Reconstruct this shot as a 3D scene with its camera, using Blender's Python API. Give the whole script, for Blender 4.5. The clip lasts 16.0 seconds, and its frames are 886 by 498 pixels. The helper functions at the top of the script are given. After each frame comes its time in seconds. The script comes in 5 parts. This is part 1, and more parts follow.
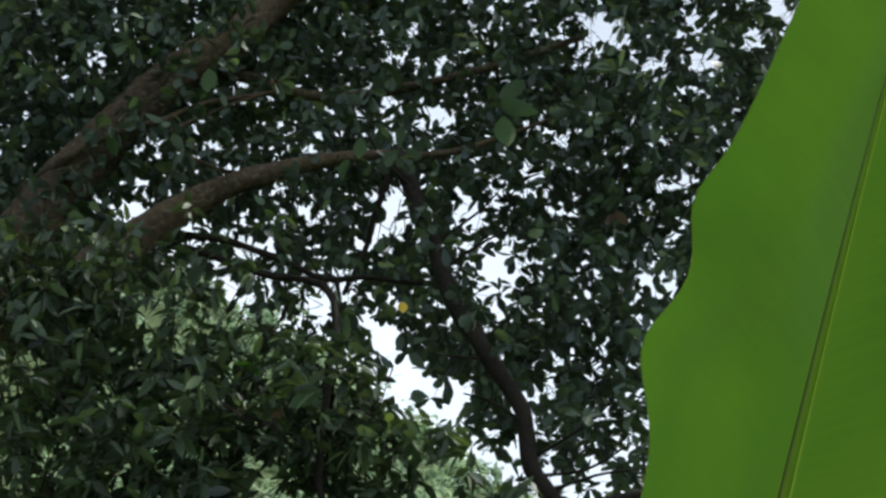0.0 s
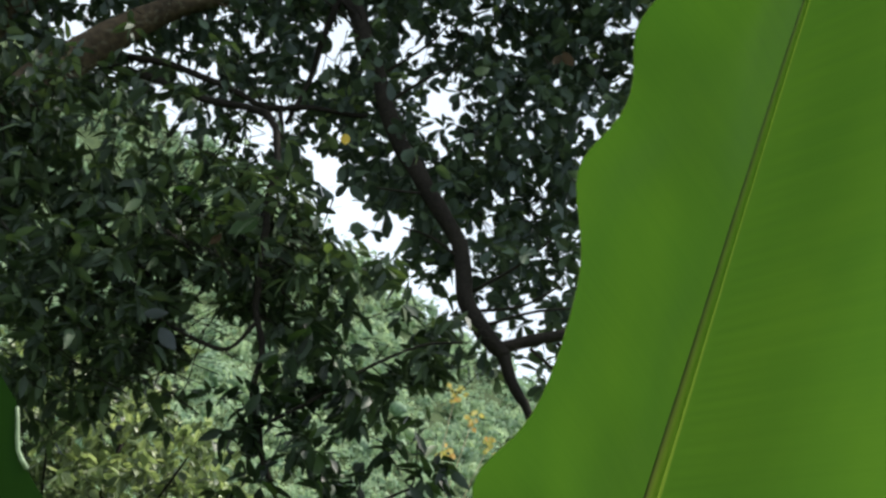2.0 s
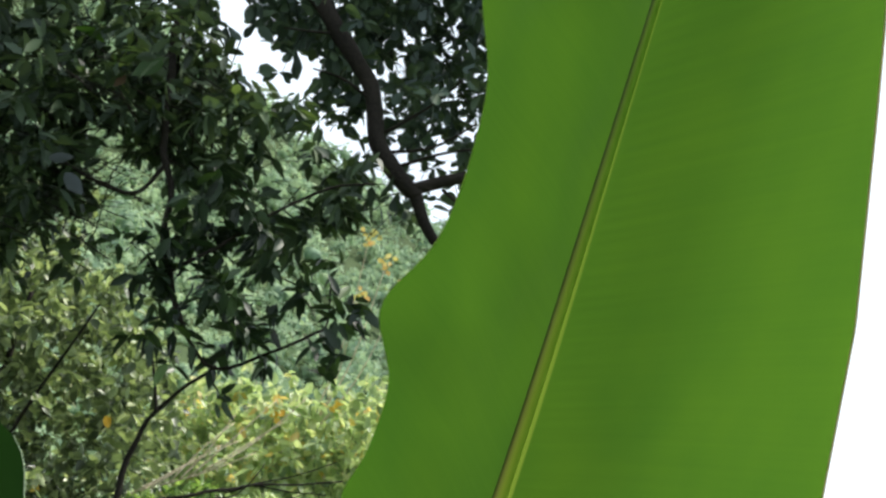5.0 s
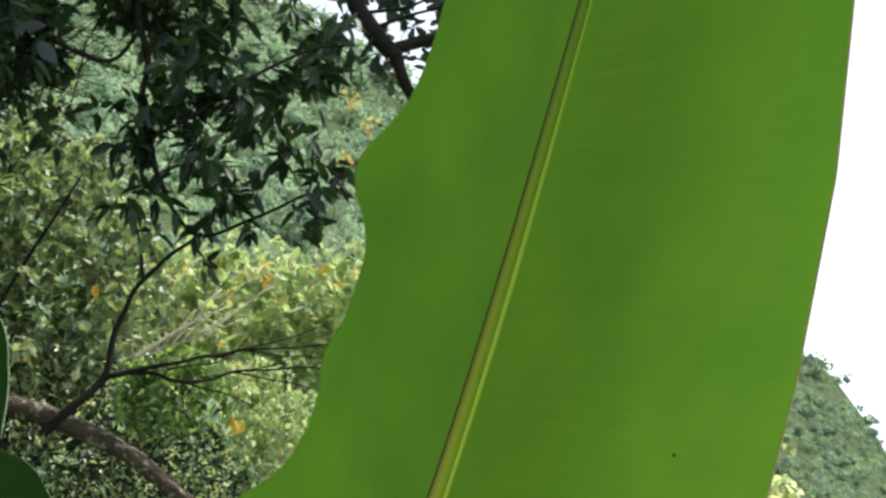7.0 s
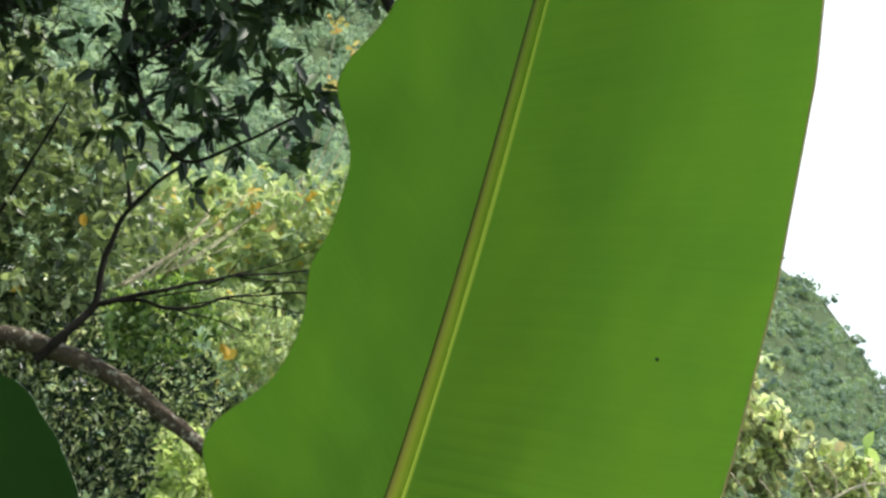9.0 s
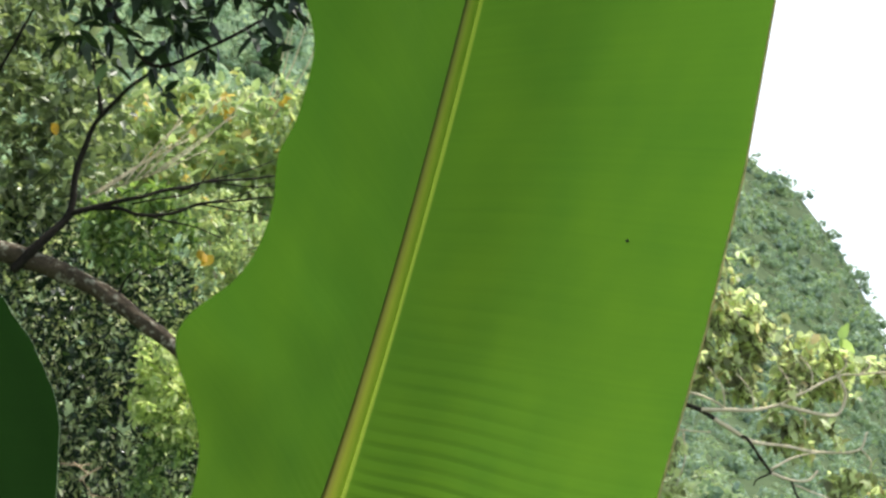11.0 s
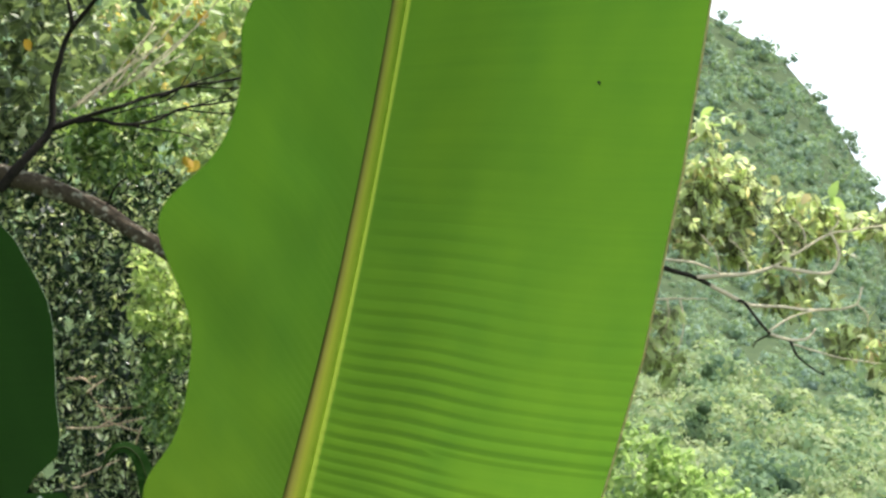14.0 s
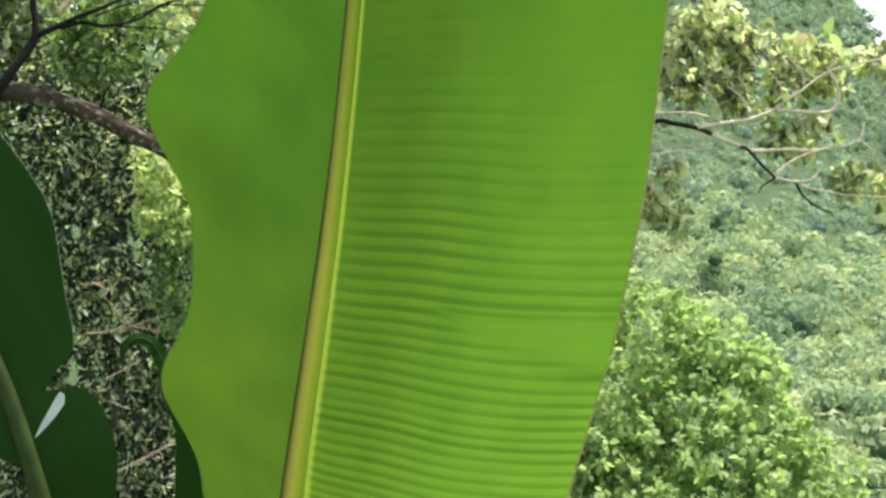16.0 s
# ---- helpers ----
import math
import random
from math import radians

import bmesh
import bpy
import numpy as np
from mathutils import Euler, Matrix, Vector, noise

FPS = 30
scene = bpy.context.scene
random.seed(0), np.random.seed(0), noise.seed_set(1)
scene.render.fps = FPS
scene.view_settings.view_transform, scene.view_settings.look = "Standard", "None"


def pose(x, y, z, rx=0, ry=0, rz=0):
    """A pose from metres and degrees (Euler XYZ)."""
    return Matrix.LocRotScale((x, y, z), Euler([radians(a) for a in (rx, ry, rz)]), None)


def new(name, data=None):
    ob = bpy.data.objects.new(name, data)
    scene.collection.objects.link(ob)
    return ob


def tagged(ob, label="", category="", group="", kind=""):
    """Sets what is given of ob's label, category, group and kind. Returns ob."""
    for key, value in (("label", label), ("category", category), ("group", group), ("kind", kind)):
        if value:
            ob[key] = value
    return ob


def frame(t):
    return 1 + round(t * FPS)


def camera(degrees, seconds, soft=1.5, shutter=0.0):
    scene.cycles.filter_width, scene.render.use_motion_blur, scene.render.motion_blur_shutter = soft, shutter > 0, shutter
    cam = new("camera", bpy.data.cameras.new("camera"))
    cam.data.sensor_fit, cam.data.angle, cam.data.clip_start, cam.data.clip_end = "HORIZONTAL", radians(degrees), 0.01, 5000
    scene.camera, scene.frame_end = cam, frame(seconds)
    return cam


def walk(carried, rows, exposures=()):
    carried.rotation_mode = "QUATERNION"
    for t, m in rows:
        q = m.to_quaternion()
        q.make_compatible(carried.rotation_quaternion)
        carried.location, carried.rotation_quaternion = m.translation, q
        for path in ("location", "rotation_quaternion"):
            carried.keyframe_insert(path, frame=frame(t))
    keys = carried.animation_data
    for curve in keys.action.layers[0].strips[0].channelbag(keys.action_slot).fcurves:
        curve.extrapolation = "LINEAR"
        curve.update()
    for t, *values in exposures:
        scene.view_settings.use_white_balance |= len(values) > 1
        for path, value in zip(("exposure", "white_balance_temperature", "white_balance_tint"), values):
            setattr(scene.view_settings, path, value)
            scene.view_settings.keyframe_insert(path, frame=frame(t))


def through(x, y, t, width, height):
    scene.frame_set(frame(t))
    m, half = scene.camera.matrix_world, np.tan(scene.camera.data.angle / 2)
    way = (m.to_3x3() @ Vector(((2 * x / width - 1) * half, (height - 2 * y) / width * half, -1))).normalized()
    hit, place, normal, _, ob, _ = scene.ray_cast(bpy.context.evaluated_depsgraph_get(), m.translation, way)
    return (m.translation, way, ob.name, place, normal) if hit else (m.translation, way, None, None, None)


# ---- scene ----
# ---- the camera and its walk ----
cam = camera(34.82, 16.0, soft=2.72)
PATH = [
    (0.0, 0.0026, 0.0096, 1.5128, 36.234, -4.284, 0.005),
    (0.5, 0.0030, -0.0088, 1.5127, 34.207, -4.279, -0.612),
    (1.0, 0.0054, 0.0004, 1.5068, 32.415, -4.629, -1.356),
    (1.5, 0.0058, 0.0074, 1.5038, 31.004, -4.763, -2.052),
    (2.0, 0.0057, 0.0066, 1.4933, 29.948, -5.053, -3.305),
    (2.5, 0.0066, -0.0007, 1.4946, 28.742, -4.974, -4.112),
    (3.0, 0.0068, -0.0029, 1.4944, 27.939, -4.362, -4.698),
    (3.5, 0.0105, 0.0101, 1.4965, 26.934, -4.070, -5.334),
    (4.0, 0.0129, 0.0326, 1.4947, 25.857, -3.834, -5.749),
    (6.5, 0.0194, 0.0428, 1.4891, 19.944, -1.552, -6.308),
    (7.0, 0.0230, 0.0536, 1.4958, 18.241, -1.261, -6.163),
    (7.5, 0.0252, 0.0587, 1.4952, 17.321, -1.085, -6.096),
    (8.0, 0.0242, 0.0583, 1.4930, 16.668, -0.876, -6.074),
    (8.5, 0.0256, 0.0567, 1.4901, 16.067, -0.607, -6.057),
    (9.0, 0.0259, 0.0501, 1.4828, 15.236, -0.413, -6.392),
    (11.5, 0.0357, 0.0630, 1.4675, 10.829, 1.231, -7.140),
    (12.0, 0.0377, 0.0632, 1.4607, 10.547, 1.547, -7.236),
    (12.5, 0.0406, 0.0703, 1.4590, 9.667, 2.166, -7.177),
    (13.0, 0.0427, 0.0747, 1.4565, 8.601, 2.952, -7.163),
    (13.5, 0.0440, 0.0752, 1.4522, 8.619, 4.050, -6.894),
    (14.0, 0.0435, 0.0692, 1.4479, 6.939, 5.283, -6.670),
    (14.5, 0.0435, 0.0740, 1.4445, 5.522, 6.206, -6.339),
    (15.0, 0.0441, 0.0732, 1.4400, 4.688, 7.117, -6.356),
    (15.5, 0.0452, 0.0743, 1.4361, 3.451, 8.387, -6.407),
    (16.0, 0.0482, 0.0794, 1.4314, 2.002, 10.464, -6.062),
]
walk(cam, [(t, pose(x, y, z, 90 + p, r, w)) for t, x, y, z, p, r, w in PATH],
     exposures=((0.0, -0.02), (4.0, 0.21), (7.0, 0.25), (9.0, 0.26), (12.5, 0.43), (16.0, 0.56)))

# ---- world and sun ----
SUN_EL, SUN_AZ = radians(60), radians(78)
SUN_DIR = Vector((math.sin(SUN_AZ) * math.cos(SUN_EL), math.cos(SUN_AZ) * math.cos(SUN_EL), math.sin(SUN_EL)))
world = bpy.data.worlds.new("sky")
scene.world = world
world.use_nodes = True
wn, wl = world.node_tree.nodes, world.node_tree.links
wn.clear()
w_out, w_bg, w_cloud, w_mix = (wn.new(k) for k in ("ShaderNodeOutputWorld", "ShaderNodeBackground", "ShaderNodeBackground", "ShaderNodeMixShader"))
w_sky, w_noise, w_ramp, w_co = (wn.new(k) for k in ("ShaderNodeTexSky", "ShaderNodeTexNoise", "ShaderNodeMapRange", "ShaderNodeTexCoord"))
w_sky.sky_type, w_sky.sun_disc = "NISHITA", False
w_sky.sun_elevation, w_sky.sun_rotation = SUN_EL, SUN_AZ
w_sky.dust_density, w_sky.air_density = 2.5, 1.2
w_bg.inputs["Strength"].default_value = 0.117
w_cloud.inputs["Color"].default_value = (0.83, 0.92, 1.0, 1)
w_cloud.inputs["Strength"].default_value = 1.46
w_noise.inputs["Scale"].default_value, w_noise.inputs["Detail"].default_value = 2.2, 6
w_ramp.inputs["From Min"].default_value, w_ramp.inputs["From Max"].default_value = 0.33, 0.55
w_ramp.inputs["To Min"].default_value, w_ramp.inputs["To Max"].default_value = 0.35, 0.95
wl.new(w_co.outputs["Generated"], w_noise.inputs["Vector"])
wl.new(w_noise.outputs["Fac"], w_ramp.inputs["Value"])
wl.new(w_sky.outputs[0], w_bg.inputs["Color"])
w_sep, w_high, w_mul = (wn.new(k) for k in ("ShaderNodeSeparateXYZ", "ShaderNodeMapRange", "ShaderNodeMath"))
w_high.inputs["From Min"].default_value, w_high.inputs["From Max"].default_value = 0.42, 0.72
w_high.inputs["To Min"].default_value, w_high.inputs["To Max"].default_value = 1.0, 0.55
w_mul.operation = "MULTIPLY"
wl.new(w_co.outputs["Generated"], w_sep.inputs[0])
wl.new(w_sep.outputs[2], w_high.inputs["Value"])
wl.new(w_ramp.outputs[0], w_mul.inputs[0])
wl.new(w_high.outputs[0], w_mul.inputs[1])
wl.new(w_mul.outputs[0], w_mix.inputs[0])
wl.new(w_bg.outputs[0], w_mix.inputs[1])
wl.new(w_cloud.outputs[0], w_mix.inputs[2])
wl.new(w_mix.outputs[0], w_out.inputs[0])
sun = new("sun", bpy.data.lights.new("sun", "SUN"))
sun.data.energy, sun.data.angle, sun.data.color = 5.0, radians(0.6), (1.0, 0.95, 0.86)
sun.matrix_world = Matrix.Translation((30, 20, 60)) @ SUN_DIR.to_track_quat("Z", "Y").to_matrix().to_4x4()

# ---- materials ----
rng = np.random.default_rng(7)


def node_material(name):
    m = bpy.data.materials.new(name)
    m.use_nodes = True
    n = m.node_tree.nodes
    b = n["Principled BSDF"]
    return m, n, m.node_tree.links, b, n["Material Output"]


def ramp(n, stops):
    r = n.new("ShaderNodeValToRGB")
    while len(r.color_ramp.elements) < len(stops):
        r.color_ramp.elements.new(0.5)
    for e, (p, c) in zip(r.color_ramp.elements, stops):
        e.position, e.color = p, (*c, 1)
    return r


TWINS = {}


def foliage_material(name, stops, rough=0.4, translucency=0.3, through_tint=(1.25, 1.35, 0.55), single=False, spec=0.5, patch=1.0, jitter=1.0):
    """Leaves: each leaf its own tint, larger drifts of colour, light that shines through."""
    m, n, l, b, out = node_material(name)
    TWINS[name] = lambda: foliage_material(name + "_one", stops, rough, translucency, through_tint, True, spec, patch, jitter)
    if single:
        src = n.new("ShaderNodeObjectInfo").outputs["Random"]
    else:
        src = n.new("ShaderNodeNewGeometry").outputs["Random Per Island"]
    noise_t, co = n.new("ShaderNodeTexNoise"), n.new("ShaderNodeNewGeometry")
    noise_t.inputs["Scale"].default_value, noise_t.inputs["Detail"].default_value = patch, 3
    l.new(co.outputs["Position"], noise_t.inputs["Vector"])
    mixv = n.new("ShaderNodeMath")
    mixv.operation = "MULTIPLY_ADD"
    l.new(noise_t.outputs["Fac"], mixv.inputs[0])
    mixv.inputs[1].default_value = 0.5 + 1.2 * (1 - jitter)
    sub = n.new("ShaderNodeMath")
    sub.operation = "MULTIPLY_ADD"
    l.new(src, sub.inputs[0])
    sub.inputs[1].default_value, sub.inputs[2].default_value = jitter, -0.25 - 0.1 * (1 - jitter)
    l.new(sub.outputs[0], mixv.inputs[2])
    r = ramp(n, stops)
    l.new(mixv.outputs[0], r.inputs[0])
    l.new(r.outputs[0], b.inputs["Base Color"])
    b.inputs["Roughness"].default_value = rough
    b.inputs["Specular IOR Level"].default_value = spec
    tr, mx, tint = n.new("ShaderNodeBsdfTranslucent"), n.new("ShaderNodeMixShader"), n.new("ShaderNodeMix")
    tint.data_type, tint.blend_type = "RGBA", "MULTIPLY"
    tint.inputs["Factor"].default_value = 1.0
    l.new(r.outputs[0], tint.inputs["A"])
    tint.inputs["B"].default_value = (*through_tint, 1)
    l.new(tint.outputs["Result"], tr.inputs["Color"])
    mx.inputs[0].default_value = translucency
    l.new(b.outputs[0], mx.inputs[1])
    l.new(tr.outputs[0], mx.inputs[2])
    l.new(mx.outputs[0], out.inputs["Surface"])
    return m


def bark_material(name, dark, light, scale=9.0, lichen=0.0, rough=0.9):
    m, n, l, b, out = node_material(name)
    co = n.new("ShaderNodeTexCoord")
    big, fine = n.new("ShaderNodeTexNoise"), n.new("ShaderNodeTexNoise")
    big.inputs["Scale"].default_value, big.inputs["Detail"].default_value = scale * 0.5, 6
    fine.inputs["Scale"].default_value, fine.inputs["Detail"].default_value = scale * 6, 8
    for t in (big, fine):
        l.new(co.outputs["Object"], t.inputs["Vector"])
    r = ramp(n, ((0.32, dark), (0.68, light)))
    add = n.new("ShaderNodeMath")
    add.operation = "MULTIPLY_ADD"
    l.new(fine.outputs["Fac"], add.inputs[0])
    add.inputs[1].default_value = 0.5
    half = n.new("ShaderNodeMath")
    half.operation = "MULTIPLY"
    l.new(big.outputs["Fac"], half.inputs[0])
    half.inputs[1].default_value = 0.5
    l.new(half.outputs[0], add.inputs[2])
    l.new(add.outputs[0], r.inputs[0])
    col = r.outputs[0]
    # pale spots: lichen on the mossy bark, patches of sun on the shade bark
    if lichen:
        spots = n.new("ShaderNodeTexNoise")
        spots.inputs["Scale"].default_value, spots.inputs["Detail"].default_value = 27, 8
        l.new(co.outputs["Object"], spots.inputs["Vector"])
        rr = ramp(n, ((0.56, (0, 0, 0)), (0.63, (lichen, lichen, lichen))))
        l.new(spots.outputs["Fac"], rr.inputs[0])
        mx = n.new("ShaderNodeMix")
        mx.data_type = "RGBA"
        l.new(rr.outputs[0], mx.inputs["Factor"])
        l.new(col, mx.inputs["A"])
        mx.inputs["B"].default_value = (0.38, 0.37, 0.29, 1)
        col = mx.outputs["Result"]
    l.new(col, b.inputs["Base Color"])
    bump = n.new("ShaderNodeBump")
    bump.inputs["Strength"].default_value, bump.inputs["Distance"].default_value = 0.7, 0.01
    l.new(add.outputs[0], bump.inputs["Height"])
    l.new(bump.outputs[0], b.inputs["Normal"])
    b.inputs["Roughness"].default_value, b.inputs["Specular IOR Level"].default_value = rough, 0.12
    return m


def banana_material(name, base, through, mix, rough=0.38, spec=0.4):
    """Banana blade: parallel veins across, broad soft drifts of colour, light shining through. UV: along and across, in metres."""
    m, n, l, b, out = node_material(name)
    uv = n.new("ShaderNodeUVMap")
    sep = n.new("ShaderNodeSeparateXYZ")
    l.new(uv.outputs[0], sep.inputs[0])
    comb = n.new("ShaderNodeCombineXYZ")
    for k, f in ((0, 260.0), (1, 7.0)):
        mul = n.new("ShaderNodeMath")
        mul.operation = "MULTIPLY"
        l.new(sep.outputs[k], mul.inputs[0])
        mul.inputs[1].default_value = f
        l.new(mul.outputs[0], comb.inputs[k])
    vein = n.new("ShaderNodeTexNoise")
    vein.inputs["Scale"].default_value, vein.inputs["Detail"].default_value = 1.0, 3
    l.new(comb.outputs[0], vein.inputs["Vector"])
    comb2 = n.new("ShaderNodeCombineXYZ")
    for k, f in ((0, 4.0), (1, 13.0)):
        mul = n.new("ShaderNodeMath")
        mul.operation = "MULTIPLY"
        l.new(sep.outputs[k], mul.inputs[0])
        mul.inputs[1].default_value = f
        l.new(mul.outputs[0], comb2.inputs[k])
    drift = n.new("ShaderNodeTexNoise")
    drift.inputs["Scale"].default_value, drift.inputs["Detail"].default_value = 1.0, 2
    l.new(comb2.outputs[0], drift.inputs["Vector"])
    val = n.new("ShaderNodeMath")
    val.operation = "MULTIPLY_ADD"
    l.new(vein.outputs["Fac"], val.inputs[0])
    val.inputs[1].default_value = 0.26
    sc = n.new("ShaderNodeMath")
    sc.operation = "MULTIPLY_ADD"
    l.new(drift.outputs["Fac"], sc.inputs[0])
    sc.inputs[1].default_value, sc.inputs[2].default_value = 0.55, -0.12
    comb3, blot = n.new("ShaderNodeCombineXYZ"), n.new("ShaderNodeTexNoise")
    for k, f in ((0, 13.0), (1, 22.0)):
        mul = n.new("ShaderNodeMath")
        mul.operation = "MULTIPLY"
        l.new(sep.outputs[k], mul.inputs[0])
        mul.inputs[1].default_value = f
        l.new(mul.outputs[0], comb3.inputs[k])
    blot.inputs["Scale"].default_value, blot.inputs["Detail"].default_value = 1.0, 3
    l.new(comb3.outputs[0], blot.inputs["Vector"])
    sc2 = n.new("ShaderNodeMath")
    sc2.operation = "MULTIPLY_ADD"
    l.new(blot.outputs["Fac"], sc2.inputs[0])
    sc2.inputs[1].default_value = 0.45
    l.new(sc.outputs[0], sc2.inputs[2])
    l.new(sc2.outputs[0], val.inputs[2])

    def shade(c, k):
        return tuple(min(1, x * k) for x in c)
    r1 = ramp(n, ((0.2, shade(base, 0.8)), (0.8, shade(base, 1.2))))
    r2 = ramp(n, ((0.2, (through[0] * 0.72, through[1] * 0.82, through[2])), (0.8, (through[0] * 1.28, through[1] * 1.14, through[2]))))
    for r in (r1, r2):
        l.new(val.outputs[0], r.inputs[0])
    # shading set into the transmitted colour: by half, beside the rib, towards the tip
    side_shade = n.new("ShaderNodeFloatCurve")
    curve = side_shade.mapping.curves[0]
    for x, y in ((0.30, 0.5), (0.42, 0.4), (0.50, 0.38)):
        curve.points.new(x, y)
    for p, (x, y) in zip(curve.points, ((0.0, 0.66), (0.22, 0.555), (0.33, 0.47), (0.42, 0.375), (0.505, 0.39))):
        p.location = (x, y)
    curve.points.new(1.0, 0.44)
    side_shade.mapping.update()
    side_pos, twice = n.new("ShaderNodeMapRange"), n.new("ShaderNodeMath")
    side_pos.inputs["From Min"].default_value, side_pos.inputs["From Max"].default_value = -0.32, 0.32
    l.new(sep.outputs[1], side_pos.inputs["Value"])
    l.new(side_pos.outputs[0], side_shade.inputs["Value"])
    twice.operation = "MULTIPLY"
    l.new(side_shade.outputs[0], twice.inputs[0])
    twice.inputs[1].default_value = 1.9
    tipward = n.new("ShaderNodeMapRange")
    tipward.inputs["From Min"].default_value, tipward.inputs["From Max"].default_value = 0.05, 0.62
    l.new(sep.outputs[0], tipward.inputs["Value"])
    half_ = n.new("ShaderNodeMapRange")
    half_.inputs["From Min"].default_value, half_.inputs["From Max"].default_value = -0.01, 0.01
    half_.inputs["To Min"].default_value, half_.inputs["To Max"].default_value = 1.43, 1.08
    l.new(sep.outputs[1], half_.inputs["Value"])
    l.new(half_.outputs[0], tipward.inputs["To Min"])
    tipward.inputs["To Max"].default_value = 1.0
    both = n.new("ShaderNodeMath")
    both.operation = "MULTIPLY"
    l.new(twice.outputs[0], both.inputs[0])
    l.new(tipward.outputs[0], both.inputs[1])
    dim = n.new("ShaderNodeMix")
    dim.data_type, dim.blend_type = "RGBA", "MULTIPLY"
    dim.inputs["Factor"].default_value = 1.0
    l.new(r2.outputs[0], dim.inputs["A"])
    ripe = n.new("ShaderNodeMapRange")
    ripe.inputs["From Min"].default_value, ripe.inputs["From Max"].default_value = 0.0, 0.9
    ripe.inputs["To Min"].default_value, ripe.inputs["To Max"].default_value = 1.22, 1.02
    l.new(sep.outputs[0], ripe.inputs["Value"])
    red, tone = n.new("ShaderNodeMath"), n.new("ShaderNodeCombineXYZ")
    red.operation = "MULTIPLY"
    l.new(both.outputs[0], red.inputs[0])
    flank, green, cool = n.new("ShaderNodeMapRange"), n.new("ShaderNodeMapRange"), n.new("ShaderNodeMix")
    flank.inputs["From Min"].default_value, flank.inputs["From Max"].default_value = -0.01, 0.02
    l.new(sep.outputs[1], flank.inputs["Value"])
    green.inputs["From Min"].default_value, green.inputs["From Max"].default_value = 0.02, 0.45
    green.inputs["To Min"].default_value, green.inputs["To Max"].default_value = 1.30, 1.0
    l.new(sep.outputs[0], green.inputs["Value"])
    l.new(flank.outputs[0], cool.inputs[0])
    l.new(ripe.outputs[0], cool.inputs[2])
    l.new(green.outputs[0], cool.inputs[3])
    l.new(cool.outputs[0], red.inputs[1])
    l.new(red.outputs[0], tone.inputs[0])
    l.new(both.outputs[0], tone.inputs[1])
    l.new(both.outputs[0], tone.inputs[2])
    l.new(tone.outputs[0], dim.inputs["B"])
    # the strip beside the rib is paler and more yellow
    at_, prof = n.new("ShaderNodeAttribute"), n.new("ShaderNodeMapRange")
    at_.attribute_name = "margin"
    prof.inputs["From Min"].default_value, prof.inputs["From Max"].default_value = -1.35, -0.95
    prof.interpolation_type = "SMOOTHSTEP"
    l.new(at_.outputs["Fac"], prof.inputs["Value"])
    neg = n.new("ShaderNodeMath")
    neg.operation = "LESS_THAN"
    l.new(at_.outputs["Fac"], neg.inputs[0])
    neg.inputs[1].default_value = -0.001
    sel = n.new("ShaderNodeMath")
    sel.operation = "MULTIPLY"
    l.new(prof.outputs[0], sel.inputs[0])
    l.new(neg.outputs[0], sel.inputs[1])
    pale = n.new("ShaderNodeMix")
    pale.data_type = "RGBA"
    fade_, thin_ = n.new("ShaderNodeMapRange"), n.new("ShaderNodeMath")
    fade_.inputs["From Min"].default_value, fade_.inputs["From Max"].default_value = 0.45, 1.15
    fade_.inputs["To Min"].default_value, fade_.inputs["To Max"].default_value = 1.0, 0.3
    l.new(sep.outputs[0], fade_.inputs["Value"])
    thin_.operation = "MULTIPLY"
    l.new(sel.outputs[0], thin_.inputs[0])
    l.new(fade_.outputs[0], thin_.inputs[1])
    l.new(thin_.outputs[0], pale.inputs["Factor"])
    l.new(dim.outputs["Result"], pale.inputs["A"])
    pale.inputs["B"].default_value = (through[0] * 3.8, through[1] * 1.95, through[2] * 3.2, 1)
    l.new(r1.outputs[0], b.inputs["Base Color"])
    b.inputs["Roughness"].default_value, b.inputs["Specular IOR Level"].default_value = rough, spec
    bump = n.new("ShaderNodeBump")
    bump.inputs["Strength"].default_value, bump.inputs["Distance"].default_value = 0.12, 0.001
    l.new(vein.outputs["Fac"], bump.inputs["Height"])
    l.new(bump.outputs[0], b.inputs["Normal"])
    tr, mx = n.new("ShaderNodeBsdfTranslucent"), n.new("ShaderNodeMixShader")
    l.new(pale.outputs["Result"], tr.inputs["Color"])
    l.new(bump.outputs[0], tr.inputs["Normal"])
    mx.inputs[0].default_value = mix
    l.new(b.outputs[0], mx.inputs[1])
    l.new(tr.outputs[0], mx.inputs[2])
    l.new(mx.outputs[0], out.inputs["Surface"])
    return m


def plain_material(name, color, rough=0.6, spread=0.25, scale=30.0, spec=0.5):
    m, n, l, b, out = node_material(name)
    t, co = n.new("ShaderNodeTexNoise"), n.new("ShaderNodeTexCoord")
    t.inputs["Scale"].default_value, t.inputs["Detail"].default_value = scale, 5
    l.new(co.outputs["Object"], t.inputs["Vector"])
    r = ramp(n, ((0.3, tuple(c * (1 - spread) for c in color)), (0.7, tuple(min(1, c * (1 + spread)) for c in color))))
    l.new(t.outputs["Fac"], r.inputs[0])
    l.new(r.outputs[0], b.inputs["Base Color"])
    b.inputs["Roughness"].default_value, b.inputs["Specular IOR Level"].default_value = rough, spec
    return m


